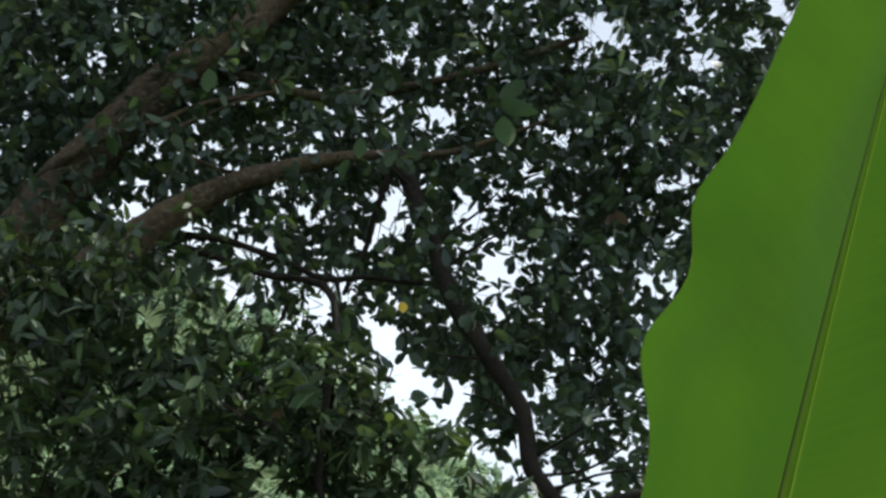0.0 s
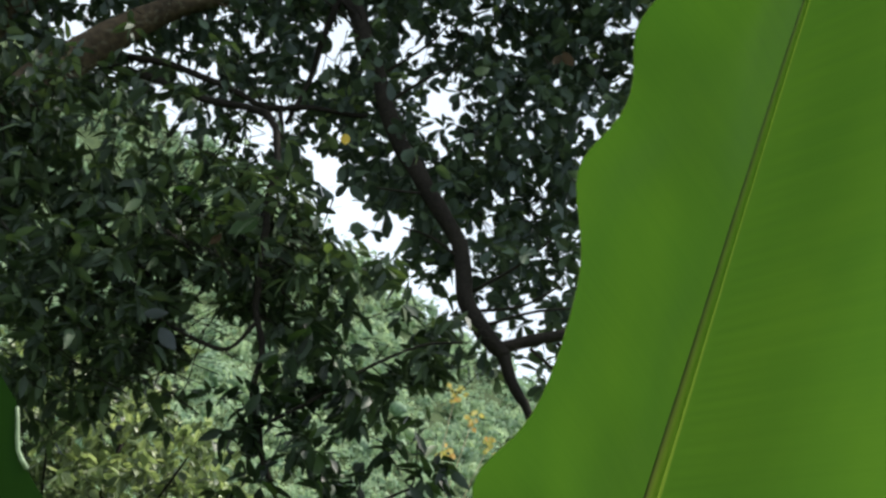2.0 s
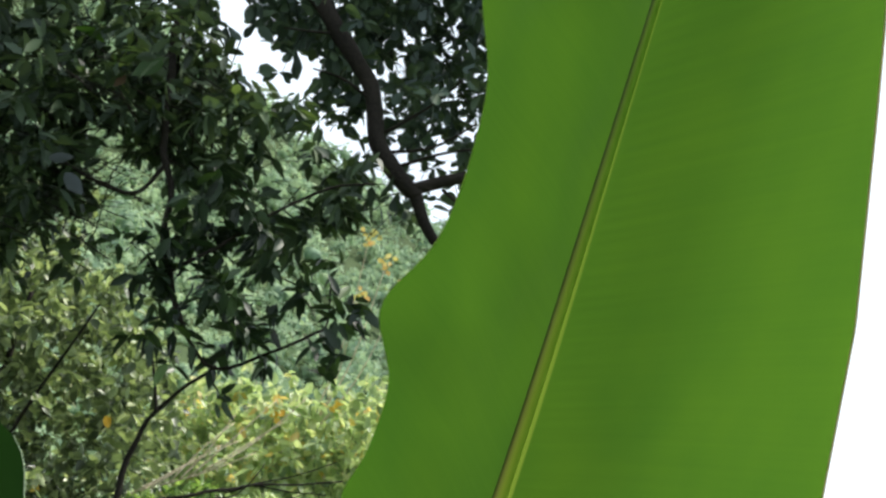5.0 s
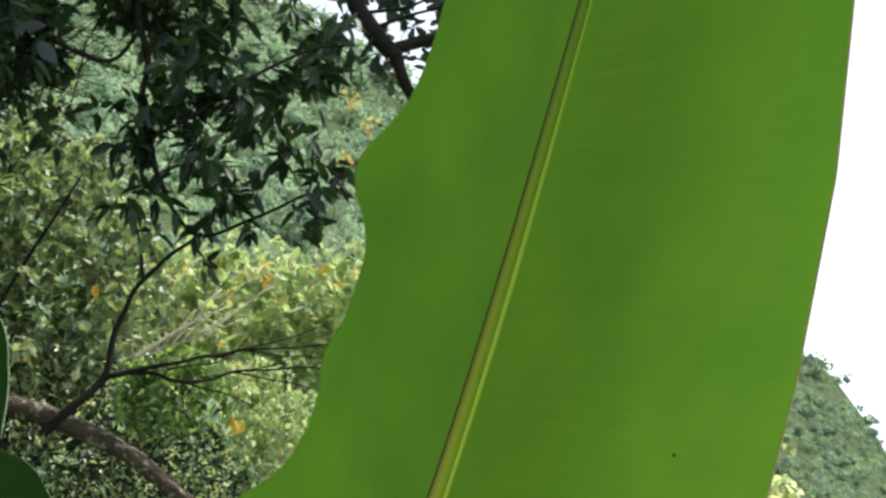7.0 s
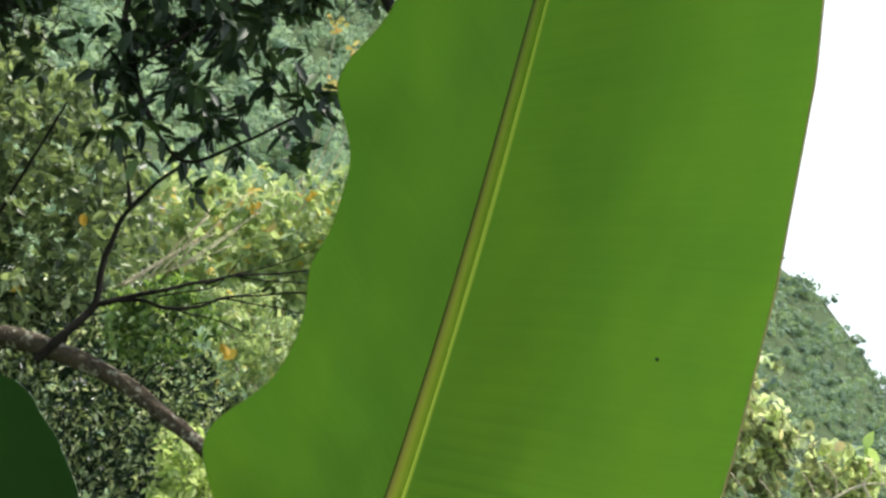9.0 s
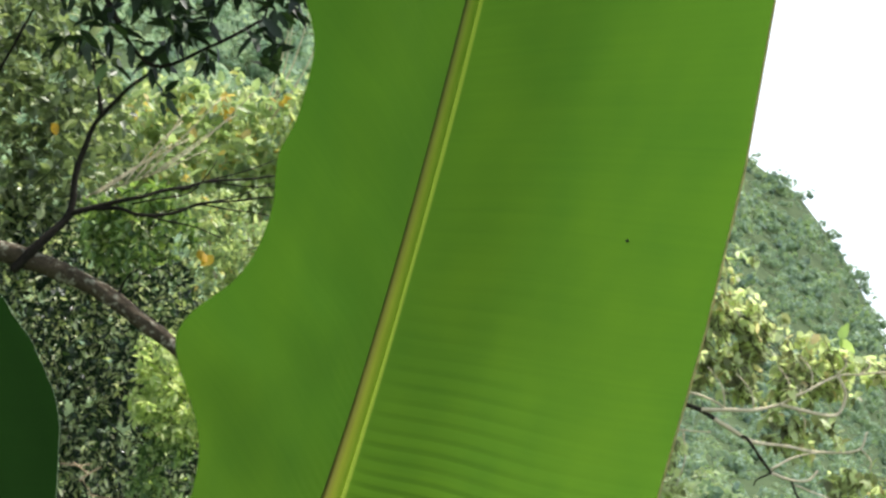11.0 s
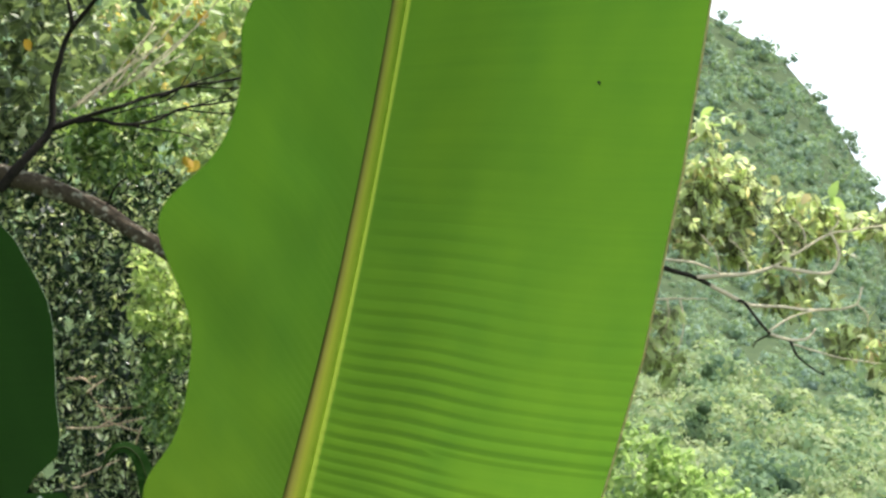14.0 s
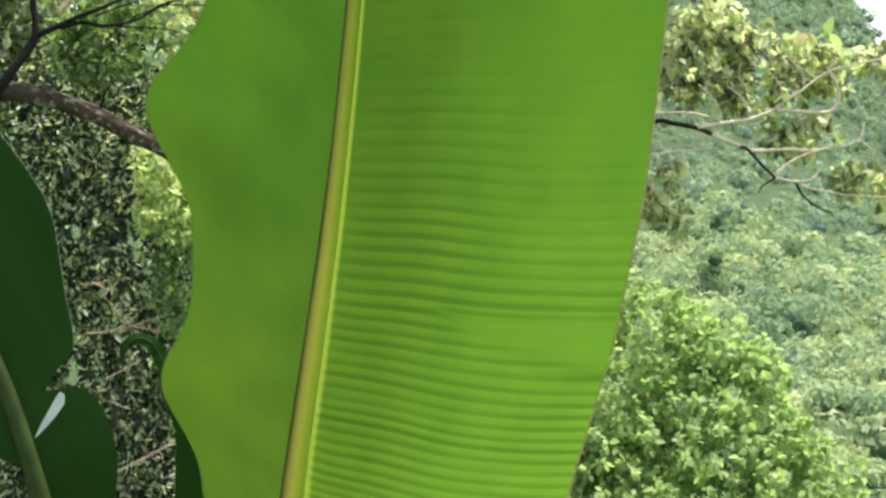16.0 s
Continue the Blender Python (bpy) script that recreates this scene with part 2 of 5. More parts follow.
def rib_material(name):
    """Midrib: olive brown along one flank, pale yellow green along the other."""
    m, n, l, b, out = node_material(name)
    uv, sep = n.new("ShaderNodeUVMap"), n.new("ShaderNodeSeparateXYZ")
    l.new(uv.outputs[0], sep.inputs[0])
    wob, comb = n.new("ShaderNodeTexNoise"), n.new("ShaderNodeCombineXYZ")
    mul = n.new("ShaderNodeMath")
    mul.operation = "MULTIPLY"
    l.new(sep.outputs[0], mul.inputs[0])
    mul.inputs[1].default_value = 6.0
    l.new(mul.outputs[0], comb.inputs[0])
    mul2 = n.new("ShaderNodeMath")
    mul2.operation = "MULTIPLY"
    l.new(sep.outputs[1], mul2.inputs[0])
    mul2.inputs[1].default_value = 12.0
    l.new(mul2.outputs[0], comb.inputs[1])
    wob.inputs["Scale"].default_value, wob.inputs["Detail"].default_value = 1.0, 4
    l.new(comb.outputs[0], wob.inputs["Vector"])
    add = n.new("ShaderNodeMath")
    add.operation = "MULTIPLY_ADD"
    l.new(wob.outputs["Fac"], add.inputs[0])
    add.inputs[1].default_value = 0.16
    off = n.new("ShaderNodeMath")
    off.operation = "ADD"
    l.new(sep.outputs[1], off.inputs[0])
    off.inputs[1].default_value = -0.08
    l.new(off.outputs[0], add.inputs[2])
    r = ramp(n, ((0.19, (0.024, 0.020, 0.007)), (0.31, (0.25, 0.195, 0.04)), (0.42, (0.58, 0.47, 0.10)), (0.60, (0.76, 0.73, 0.09)), (0.86, (0.68, 0.80, 0.09))))
    l.new(add.outputs[0], r.inputs[0])
    age, tone, tint = n.new("ShaderNodeMapRange"), n.new("ShaderNodeMix"), n.new("ShaderNodeMix")
    age.inputs["From Min"].default_value, age.inputs["From Max"].default_value = 0.35, 1.1
    l.new(sep.outputs[0], age.inputs["Value"])
    tone.data_type, tint.data_type, tint.blend_type = "RGBA", "RGBA", "MULTIPLY"
    l.new(age.outputs[0], tone.inputs["Factor"])
    tone.inputs["A"].default_value, tone.inputs["B"].default_value = (1, 1, 1, 1), (0.27, 0.48, 0.36, 1)
    tint.inputs["Factor"].default_value = 1.0
    l.new(r.outputs[0], tint.inputs["A"])
    l.new(tone.outputs["Result"], tint.inputs["B"])
    l.new(tint.outputs["Result"], b.inputs["Base Color"])
    b.inputs["Roughness"].default_value, b.inputs["Specular IOR Level"].default_value = 0.5, 0.2
    tr, mx = n.new("ShaderNodeBsdfTranslucent"), n.new("ShaderNodeMixShader")
    l.new(tint.outputs["Result"], tr.inputs["Color"])
    mx.inputs[0].default_value = 0.1
    l.new(b.outputs[0], mx.inputs[1])
    l.new(tr.outputs[0], mx.inputs[2])
    l.new(mx.outputs[0], out.inputs["Surface"])
    return m


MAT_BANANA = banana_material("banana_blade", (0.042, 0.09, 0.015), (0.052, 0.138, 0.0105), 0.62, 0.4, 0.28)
# copy of the blade with shade put into darker, less translucent colours
MAT_BANANA_SHADED = banana_material("banana_blade_shaded", (0.013, 0.040, 0.006), (0.034, 0.12, 0.006), 0.17, 0.6, 0.05)
MAT_RIB = rib_material("banana_rib")
# rib of those leaves, the same shade in its colour
MAT_RIB_SHADED = plain_material("banana_rib_shaded", (0.03, 0.048, 0.013), 0.6, spec=0.08)
MAT_STEM = plain_material("banana_stem", (0.20, 0.22, 0.07), 0.5, 0.4, 6)
MAT_DRY = plain_material("dry_fibre", (0.46, 0.49, 0.43), 0.8)
MAT_RIM = plain_material("leaf_rim", (0.26, 0.34, 0.20), 0.6)
MAT_RIM_DRY = foliage_material("dry_rim", ((0.0, (0.40, 0.36, 0.20)), (1.0, (0.62, 0.56, 0.36))), 0.7, 0.7, (1, 1, 1), patch=40.0)
MAT_RIM_PALE = foliage_material("pale_rim", ((0.0, (0.22, 0.36, 0.08)), (1.0, (0.34, 0.46, 0.14))), 0.6, 0.7, (1, 1, 1), patch=40.0)
MAT_SPOT = plain_material("dark_speck", (0.02, 0.03, 0.01), 0.7)
SHADE_STOPS = ((0.0, (0.0547, 0.0762, 0.0742)), (0.45, (0.0684, 0.0986, 0.0832)), (0.82, (0.0889, 0.1288, 0.0896)), (0.96, (0.1083, 0.1568, 0.096)), (1.0, (0.171, 0.2352, 0.1088)))
MAT_SHADE = foliage_material("shade_leaves", SHADE_STOPS, 0.5, 0.16, spec=0.18)
# darker copy of the tree's leaf tones, with the backlit silhouette in the colour
HANG_SHADED_STOPS = ((0.0, (0.012, 0.021, 0.014)), (0.45, (0.020, 0.038, 0.020)), (0.85, (0.034, 0.062, 0.026)), (1.0, (0.08, 0.14, 0.04)))
MAT_HANG = foliage_material("hanging_leaves", HANG_SHADED_STOPS, 0.5, 0.15, spec=0.3)
MAT_LOWER = foliage_material("lower_leaves", ((0.0, (0.0353, 0.0526, 0.0384)), (0.45, (0.0524, 0.0795, 0.0525)), (0.85, (0.0832, 0.1232, 0.0691)), (0.97, (0.114, 0.168, 0.0832)), (1.0, (0.171, 0.2352, 0.1088))), 0.5, 0.24, spec=0.22)
MAT_SHADE_ONE = foliage_material("shade_leaf", HANG_SHADED_STOPS, 0.5, 0.15, single=True, spec=0.3)
MAT_OLIVE = foliage_material("olive_leaves", ((0.0, (0.06, 0.085, 0.052)), (0.4, (0.17, 0.215, 0.12)), (0.75, (0.32, 0.385, 0.21)), (1.0, (0.56, 0.62, 0.36))), 0.45, 0.34, (1.1, 1.2, 0.7))
MAT_LIME = foliage_material("lime_leaves", ((0.0, (0.21, 0.29, 0.16)), (0.35, (0.40, 0.50, 0.27)), (0.7, (0.58, 0.66, 0.37)), (0.95, (0.72, 0.74, 0.42)), (0.985, (0.74, 0.55, 0.20))), 0.45, 0.48, (1.06, 1.12, 0.75))
MAT_YLIME = foliage_material("sunlit_leaves", ((0.0, (0.19, 0.28, 0.11)), (0.3, (0.45, 0.55, 0.24)), (0.6, (0.66, 0.73, 0.36)), (1.0, (0.84, 0.86, 0.52))), 0.4, 0.54, (1.07, 1.15, 0.72))
# near-black and cream leaves: thicket shade and sun flecks put into the colour
MAT_DAPPLED = foliage_material("dappled_leaves", ((0.0, (0.007, 0.018, 0.011)), (0.48, (0.026, 0.054, 0.030)), (0.62, (0.10, 0.17, 0.07)), (0.73, (0.60, 0.67, 0.38)), (1.0, (0.88, 0.89, 0.66))), 0.3, 0.38, (1.1, 1.2, 0.7), spec=0.5, patch=2.6, jitter=1.0)
MAT_RIGHT = foliage_material("right_leaves", ((0.0, (0.11, 0.115, 0.065)), (0.2, (0.27, 0.28, 0.16)), (0.38, (0.49, 0.53, 0.31)), (0.6, (0.72, 0.78, 0.48)), (0.85, (0.82, 0.87, 0.55)), (0.97, (0.80, 0.62, 0.40))), 0.45, 0.58, (1.06, 1.14, 0.8), patch=3.0, jitter=0.9)
MAT_BUSH = foliage_material("bush_leaves", ((0.05, (0.18, 0.28, 0.115)), (0.35, (0.35, 0.47, 0.20)), (0.65, (0.49, 0.60, 0.275)), (1.0, (0.61, 0.68, 0.37))), 0.5, 0.58, (1.04, 1.12, 0.8), spec=0.3, patch=1.6, jitter=0.6)
MAT_GLADE = foliage_material("glade_leaves", ((0.0, (0.05, 0.10, 0.04)), (0.4, (0.14, 0.23, 0.09)), (0.8, (0.30, 0.42, 0.18)), (1.0, (0.48, 0.58, 0.30))), 0.4, 0.4)
# distance haze is put into these bluish grey leaf colours
MAT_FOREST_HAZE = foliage_material("hazy_forest_leaves", ((0.0, (0.092, 0.145, 0.14)), (0.3, (0.19, 0.27, 0.235)), (0.6, (0.285, 0.38, 0.295)), (0.85, (0.395, 0.475, 0.33)), (1.0, (0.44, 0.45, 0.355))), 0.8, 0.32, patch=0.14, jitter=0.35, spec=0.2)
MAT_FOREST_NEAR = foliage_material("near_forest_leaves", ((0.12, (0.095, 0.16, 0.115)), (0.36, (0.205, 0.30, 0.18)), (0.5, (0.33, 0.425, 0.23)), (0.62, (0.41, 0.45, 0.275)), (0.74, (0.49, 0.575, 0.285)), (0.9, (0.54, 0.53, 0.33))), 0.8, 0.36, (1.05, 1.12, 0.82), patch=0.33, jitter=0.16, spec=0.1)
# steep face: pale, low-contrast greens that carry its haze
MAT_FACE_HAZE = foliage_material("hazy_hill_leaves", ((0.1, (0.145, 0.225, 0.17)), (0.35, (0.27, 0.38, 0.275)), (0.6, (0.395, 0.51, 0.34)), (0.85, (0.52, 0.615, 0.39)), (1.0, (0.59, 0.58, 0.41))), 0.75, 0.44, (1.02, 1.08, 0.9), patch=0.3, jitter=0.18, spec=0.1)
# dark colour that stands in for shade between the near crowns' leaves
MAT_CORE_SHADE = foliage_material("inner_shade", ((0.0, (0.05, 0.085, 0.05)), (0.5, (0.095, 0.145, 0.08)), (1.0, (0.15, 0.20, 0.11))), 0.9, 0.2, patch=0.33, jitter=0.2, spec=0.05)
MAT_BROAD = foliage_material("broad_leaf", ((0.0, (0.028, 0.062, 0.018)), (1.0, (0.055, 0.105, 0.026))), 0.5, 0.3, (1.1, 1.3, 0.6), single=True, spec=0.2)
MAT_PALE_GREEN = foliage_material("pale_green_leaf", ((0.0, (0.42, 0.56, 0.20)), (1.0, (0.62, 0.72, 0.34))), 0.4, 0.45, (1.0, 1.1, 0.7), single=True)
# near-black leaves stand in for the shade deep behind the thicket
MAT_DEEP_SHADE = foliage_material("deep_shade_leaves", ((0.0, (0.008, 0.02, 0.014)), (0.6, (0.03, 0.06, 0.035)), (1.0, (0.10, 0.16, 0.09))), 0.5, 0.3)
MAT_YELLOW = foliage_material("yellow_leaf", ((0.0, (0.55, 0.33, 0.02)), (1.0, (0.75, 0.52, 0.05))), 0.5, 0.4, (1, 1, 1), single=True)
MAT_OCHRE = foliage_material("ochre_leaf", ((0.0, (0.55, 0.52, 0.14)), (0.5, (0.72, 0.62, 0.16)), (1.0, (0.70, 0.42, 0.12))), 0.5, 0.45, (1, 1, 1), single=True)
MAT_RUST = foliage_material("withered_leaf", ((0.0, (0.035, 0.024, 0.011)), (1.0, (0.07, 0.042, 0.018))), 0.6, 0.2, (1, 1, 1), single=True, spec=0.1)
MAT_PALE = foliage_material("pale_leaf", ((0.0, (0.035, 0.046, 0.048)), (1.0, (0.06, 0.072, 0.075))), 0.6, 0.2, (1, 1, 1), single=True, spec=0.1)
# faint pale spots put patches of sun into the limbs' colour
MAT_BARK = bark_material("shade_bark", (0.028, 0.023, 0.018), (0.125, 0.092, 0.06), 5, lichen=0.15)
MAT_TWIG = bark_material("twig_bark", (0.010, 0.009, 0.008), (0.033, 0.028, 0.023), 12)
MAT_MOSSY = bark_material("mossy_bark", (0.02, 0.017, 0.012), (0.10, 0.078, 0.055), 8, lichen=0.6)
MAT_PALEBARK = bark_material("pale_bark", (0.46, 0.39, 0.27), (0.80, 0.70, 0.52), 10)
MAT_DRYTWIG = bark_material("dry_twig", (0.42, 0.28, 0.19), (0.78, 0.60, 0.44), 14)
MAT_GROUND = bark_material("leaf_litter", (0.032, 0.055, 0.025), (0.085, 0.12, 0.05), 0.6)

# ---- mesh tools ----


def link_mesh(name, verts, faces, mat, parent=None, smooth=True, uvs=None, label=""):
    me = bpy.data.meshes.new(name)
    me.from_pydata([tuple(v) for v in verts], [], [tuple(f) for f in faces])
    me.materials.append(mat)
    if smooth:
        me.polygons.foreach_set("use_smooth", np.ones(len(me.polygons), dtype=bool))
    if uvs is not None:
        layer = me.uv_layers.new(name="UVMap")
        idx = np.empty(len(me.loops), dtype=np.int32)
        me.loops.foreach_get("vertex_index", idx)
        layer.data.foreach_set("uv", np.asarray(uvs, dtype=np.float32)[idx].ravel())
    me.update()
    ob = new(name, me)
    ob.parent = parent
    if label:
        tagged(ob, label)
    return ob


def big_mesh(name, verts, faces, mat, parent=None, kind="stuff", label=""):
    """A mesh out of arrays: verts (n, 3), faces (m, k)."""
    me = bpy.data.meshes.new(name)
    verts, faces = np.asarray(verts, np.float32), np.asarray(faces, np.int32)
    k = faces.shape[1]
    me.vertices.add(len(verts))
    me.vertices.foreach_set("co", verts.ravel())
    me.loops.add(faces.size)
    me.loops.foreach_set("vertex_index", faces.ravel())
    me.polygons.add(len(faces))
    me.polygons.foreach_set("loop_start", np.arange(0, faces.size, k, dtype=np.int32))
    me.polygons.foreach_set("loop_total", np.full(len(faces), k, dtype=np.int32))
    me.materials.append(mat)
    me.update(calc_edges=True)
    ob = new(name, me)
    ob.parent = parent
    return tagged(ob, label, kind=kind)


def thing(name, at, label, category, group="", kind=""):
    ob = new(name)
    ob.location = at
    ob.empty_display_size = 0.2
    return tagged(ob, label, category, group, kind)


def keep(ob, parent):
    """Hang ob under parent without moving it."""
    ob.parent = parent
    ob.matrix_parent_inverse = Matrix.Translation(parent.location).inverted()
    return ob


def spline(points, steps):
    """A smooth curve through the points."""
    p = np.asarray(points, float)
    p = np.vstack([2 * p[0] - p[1], p, 2 * p[-1] - p[-2]])
    res = []
    for i in range(1, len(p) - 2):
        for s in np.linspace(0, 1, steps, endpoint=False):
            a, b, c, d = p[i - 1:i + 3]
            res.append(0.5 * (2 * b + (c - a) * s + (2 * a - 5 * b + 4 * c - d) * s * s + (3 * b - a - 3 * c + d) * s ** 3))
    res.append(p[-2])
    return np.array(res)


def branch(name, points, r0, r1, mat, parent, steps=6, sides=8, rough=0.08, label="", wander=0.0):
    """A tapered, slightly knobbly limb through the points."""
    c = spline(points, steps)
    if wander:
        for i in range(1, len(c) - 1):
            c[i] += np.array(noise.noise_vector(Vector(c[i] * 5.0))) * wander
    n = len(c)
    tan = np.gradient(c, axis=0)
    tan /= np.linalg.norm(tan, axis=1)[:, None]
    ref = np.array((0.3, 0.9, 0.25))
    verts, faces = [], []
    for i in range(n):
        a = np.cross(tan[i], ref)
        a /= np.linalg.norm(a)
        b = np.cross(tan[i], a)
        r = r0 + (r1 - r0) * (i / (n - 1)) ** 0.9
        for k in range(sides):
            w = 2 * math.pi * k / sides
            d = a * math.cos(w) + b * math.sin(w)
            rr = r * (1 + rough * 2 * noise.noise(Vector(c[i] * 9 + d * 1.3)))
            verts.append(c[i] + d * rr)
    for i in range(n - 1):
        for k in range(sides):
            q = (k + 1) % sides
            faces.append((i * sides + k, i * sides + q, (i + 1) * sides + q, (i + 1) * sides + k))
    faces.append(tuple(range(sides))[::-1])
    faces.append(tuple((n - 1) * sides + k for k in range(sides)))
    ob = link_mesh(name, verts, faces, mat, None, label=label)
    return keep(ob, parent)


def leaf_template(width, fold=0.25, droop=0.25, belly=0.4):
    """A leaf of length 1 along x with a folded midrib and a drooping tip."""
    xs = (0.0, belly * 0.7, 0.5 + belly * 0.45, 1.0)
    ws = (0.02, 0.5, 0.38, 0.0)
    verts, faces = [], []
    for x, w in zip(xs, ws):
        z = -droop * x * x
        h = w * width
        verts += [(x, h, z + h * fold), (x, 0, z), (x, -h, z + h * fold)]
    for i in range(3):
        a = 3 * i
        faces += [(a, a + 1, a + 4, a + 3), (a + 1, a + 2, a + 5, a + 4)]
    return np.array(verts), np.array(faces)


def turns_along(direction, roll_bias=0.6):
    """Turning matrices with x along direction and z roughly up, rolled at random."""
    d = direction / np.linalg.norm(direction, axis=1)[:, None]
    up = np.zeros_like(d)
    up[:, 2] = 1
    up += rng.normal(0, roll_bias, d.shape)
    y = np.cross(up, d)
    y /= np.linalg.norm(y, axis=1)[:, None] + 1e-9
    z = np.cross(d, y)
    return np.stack([d, y, z], axis=2)


def instanced(template, places, turns, sizes):
    tv, tf = template
    v = np.einsum("nij,kj->nki", turns, tv) * sizes[:, None, None] + places[:, None, :]
    f = tf[None] + (np.arange(len(places)) * len(tv))[:, None, None]
    return v.reshape(-1, 3), f.reshape(-1, tf.shape[1])


def inside(poly, x, z):
    p = np.asarray(poly)
    res = np.zeros(len(x), bool)
    j = len(p) - 1
    for i in range(len(p)):
        cross = (p[i, 1] > z) != (p[j, 1] > z)
        with np.errstate(divide="ignore", invalid="ignore"):
            xi = (p[j, 0] - p[i, 0]) * (z - p[i, 1]) / (p[j, 1] - p[i, 1]) + p[i, 0]
        res ^= cross & (x < xi)
        j = i
    return res


def spread(poly, y, depth, count, gaps=(), slant=True, clump=1.4, level=-0.35):
    """Twig ends scattered through a mass of foliage with the outline poly, gathered in clumps, open at the gaps."""
    p = np.asarray(poly)
    lo, hi = p.min(0), p.max(0)
    res = np.zeros((0, 3))
    while len(res) < count:
        n = count * 3
        c = np.stack([rng.uniform(lo[0], hi[0], n), rng.normal(y, depth, n), rng.uniform(lo[1], hi[1], n)], 1)
        c = c[inside(poly, c[:, 0], c[:, 2])]
        for g in gaps:
            fan = 6.25 / c[:, 1] if slant else 1.0
            c = c[np.hypot(c[:, 0] * fan - g[0], 1.5 + (c[:, 2] - 1.5) * fan - g[1]) > (g[2] * 0.95 + 0.015) * rng.uniform(0.7, 1.1, len(c))]
        if clump:
            ok = [noise.noise(Vector(q) * clump) > level + 0.25 * (rng.random() - 0.5) for q in c]
            c = c[np.array(ok, bool)]
        res = np.vstack([res, c])
    return res[:count]


def rosettes(centres, per, size, spread_angle=0.9, hang=-0.25):
    """Leaves standing round the twig ends: places, turns, sizes."""
    n = len(centres)
    axis = rng.normal(0, 1, (n, 3))
    axis[:, 2] += hang
    axis /= np.linalg.norm(axis, axis=1)[:, None]
    c = np.repeat(centres, per, 0)
    d = np.repeat(axis, per, 0) * 0.5 + rng.normal(0, spread_angle, (n * per, 3))
    d[:, 2] += hang
    d /= np.linalg.norm(d, axis=1)[:, None]
    s = size * rng.uniform(0.65, 1.2, n * per)
    c = c - np.repeat(axis, per, 0) * (rng.random(n * per) * size * 0.8)[:, None] + d * 0.01
    return c, turns_along(d), s


def sticks(centres, length, radius, toward):
    """Thin three-sided twigs from the twig ends back towards the limbs."""
    n = len(centres)
    t = np.asarray(toward)
    near = t[np.argmin(np.linalg.norm(centres[:, None] - t[None], axis=2), axis=1)]
    d = near - centres
    dist = np.linalg.norm(d, axis=1)[:, None]
    d = d / (dist + 1e-6) + rng.normal(0, 0.35, (n, 3))
    end = centres + d / np.linalg.norm(d, axis=1)[:, None] * np.minimum(length * rng.uniform(0.5, 1.3, (n, 1)), dist)
    midp = (centres + end) / 2 + rng.normal(0, 0.03 * length, (n, 3))
    verts = []
    for pt, r in ((centres, 0.5), (midp, 0.8), (end, 1.2)):
        for k in range(3):
            w = 2 * math.pi * k / 3
            verts.append(pt + np.array((math.cos(w), math.sin(w), 0.4 * math.sin(w + 1))) * radius * r)
    v = np.stack(verts, 1)
    f = []
    for s in (0, 3):
        for k in range(3):
            q = (k + 1) % 3
            f.append((s + k, s + q, s + 3 + q, s + 3 + k))
    f = np.array(f)[None] + (np.arange(n) * 9)[:, None, None]
    return v.reshape(-1, 3), f.reshape(-1, 4)


def foliage(name, centres, per, size, template, mat, parent, hang=-0.25, toward=None, stick=0.25, stick_r=0.004, twig_mat=None, spread_angle=0.9, singles=0, label=""):
    """A mass of leaves; its outermost ones are leaves of their own."""
    c, turn, s = rosettes(centres, per, size, spread_angle, hang)
    outer = np.argsort(c[:, 1])
    lone, rest = outer[:singles], outer[singles:]
    v, f = instanced(template, c[rest], turn[rest], s[rest])
    keep(big_mesh(name, v, f, mat, label=label), parent)
    if singles:
        leaf_objects("leaf", template, TWINS[mat.name](), parent, c[lone], turn[lone], s[lone])
    if toward is not None:
        v, f = sticks(centres[:2500], stick, stick_r, toward)
        keep(big_mesh("twig_mass", v, f, twig_mat or MAT_TWIG), parent)


def leaf_objects(name, template, mat, parent, places, turns, sizes, label=""):
    """Leaves that can be told apart, each an object on one shared mesh."""
    me = bpy.data.meshes.new(name)
    me.from_pydata([tuple(v) for v in template[0]], [], [tuple(f) for f in template[1]])
    me.polygons.foreach_set("use_smooth", np.ones(len(me.polygons), dtype=bool))
    me.materials.append(mat)
    for p, turn, s in zip(places, turns, sizes):
        ob = new(name, me)
        ob.matrix_world = Matrix([[*(turn[r] * s), p[r]] for r in range(3)] + [[0, 0, 0, 1]])
        keep(ob, parent)
        if label:
            tagged(ob, label)


def single_leaves(name, centres, per, size, template, mat, parent, hang=-0.25, label=""):
    """Sprays of such leaves round the twig ends."""
    c, turn, s = rosettes(centres, per, size, 0.9, hang)
    leaf_objects(name, template, mat, parent, c, turn, s, label)


def placed_leaves(name, ends, template, mat, parent, width=1.0, label=""):
    """Leaves that can be told apart, each from its stalk (x, y, z) to its tip (x, y, z), its face turned to the open side."""
    me = bpy.data.meshes.new(name)
    me.from_pydata([tuple(v) for v in template[0]], [], [tuple(f) for f in template[1]])
    me.polygons.foreach_set("use_smooth", np.ones(len(me.polygons), dtype=bool))
    me.materials.append(mat)
    for base, tip in ends:
        base, tip = Vector(base), Vector(tip)
        x = (tip - base).normalized()
        y = x.cross(Vector((rng.normal(0, 0.25), -1, rng.normal(-0.2, 0.25)))).normalized()
        z = x.cross(y)
        size = (tip - base).length
        ob = new(name, me)
        ob.matrix_world = Matrix([[x[r] * size, y[r] * size * width, z[r] * size, base[r]] for r in range(3)] + [[0, 0, 0, 1]])
        keep(ob, parent)
        if label:
            tagged(ob, label)


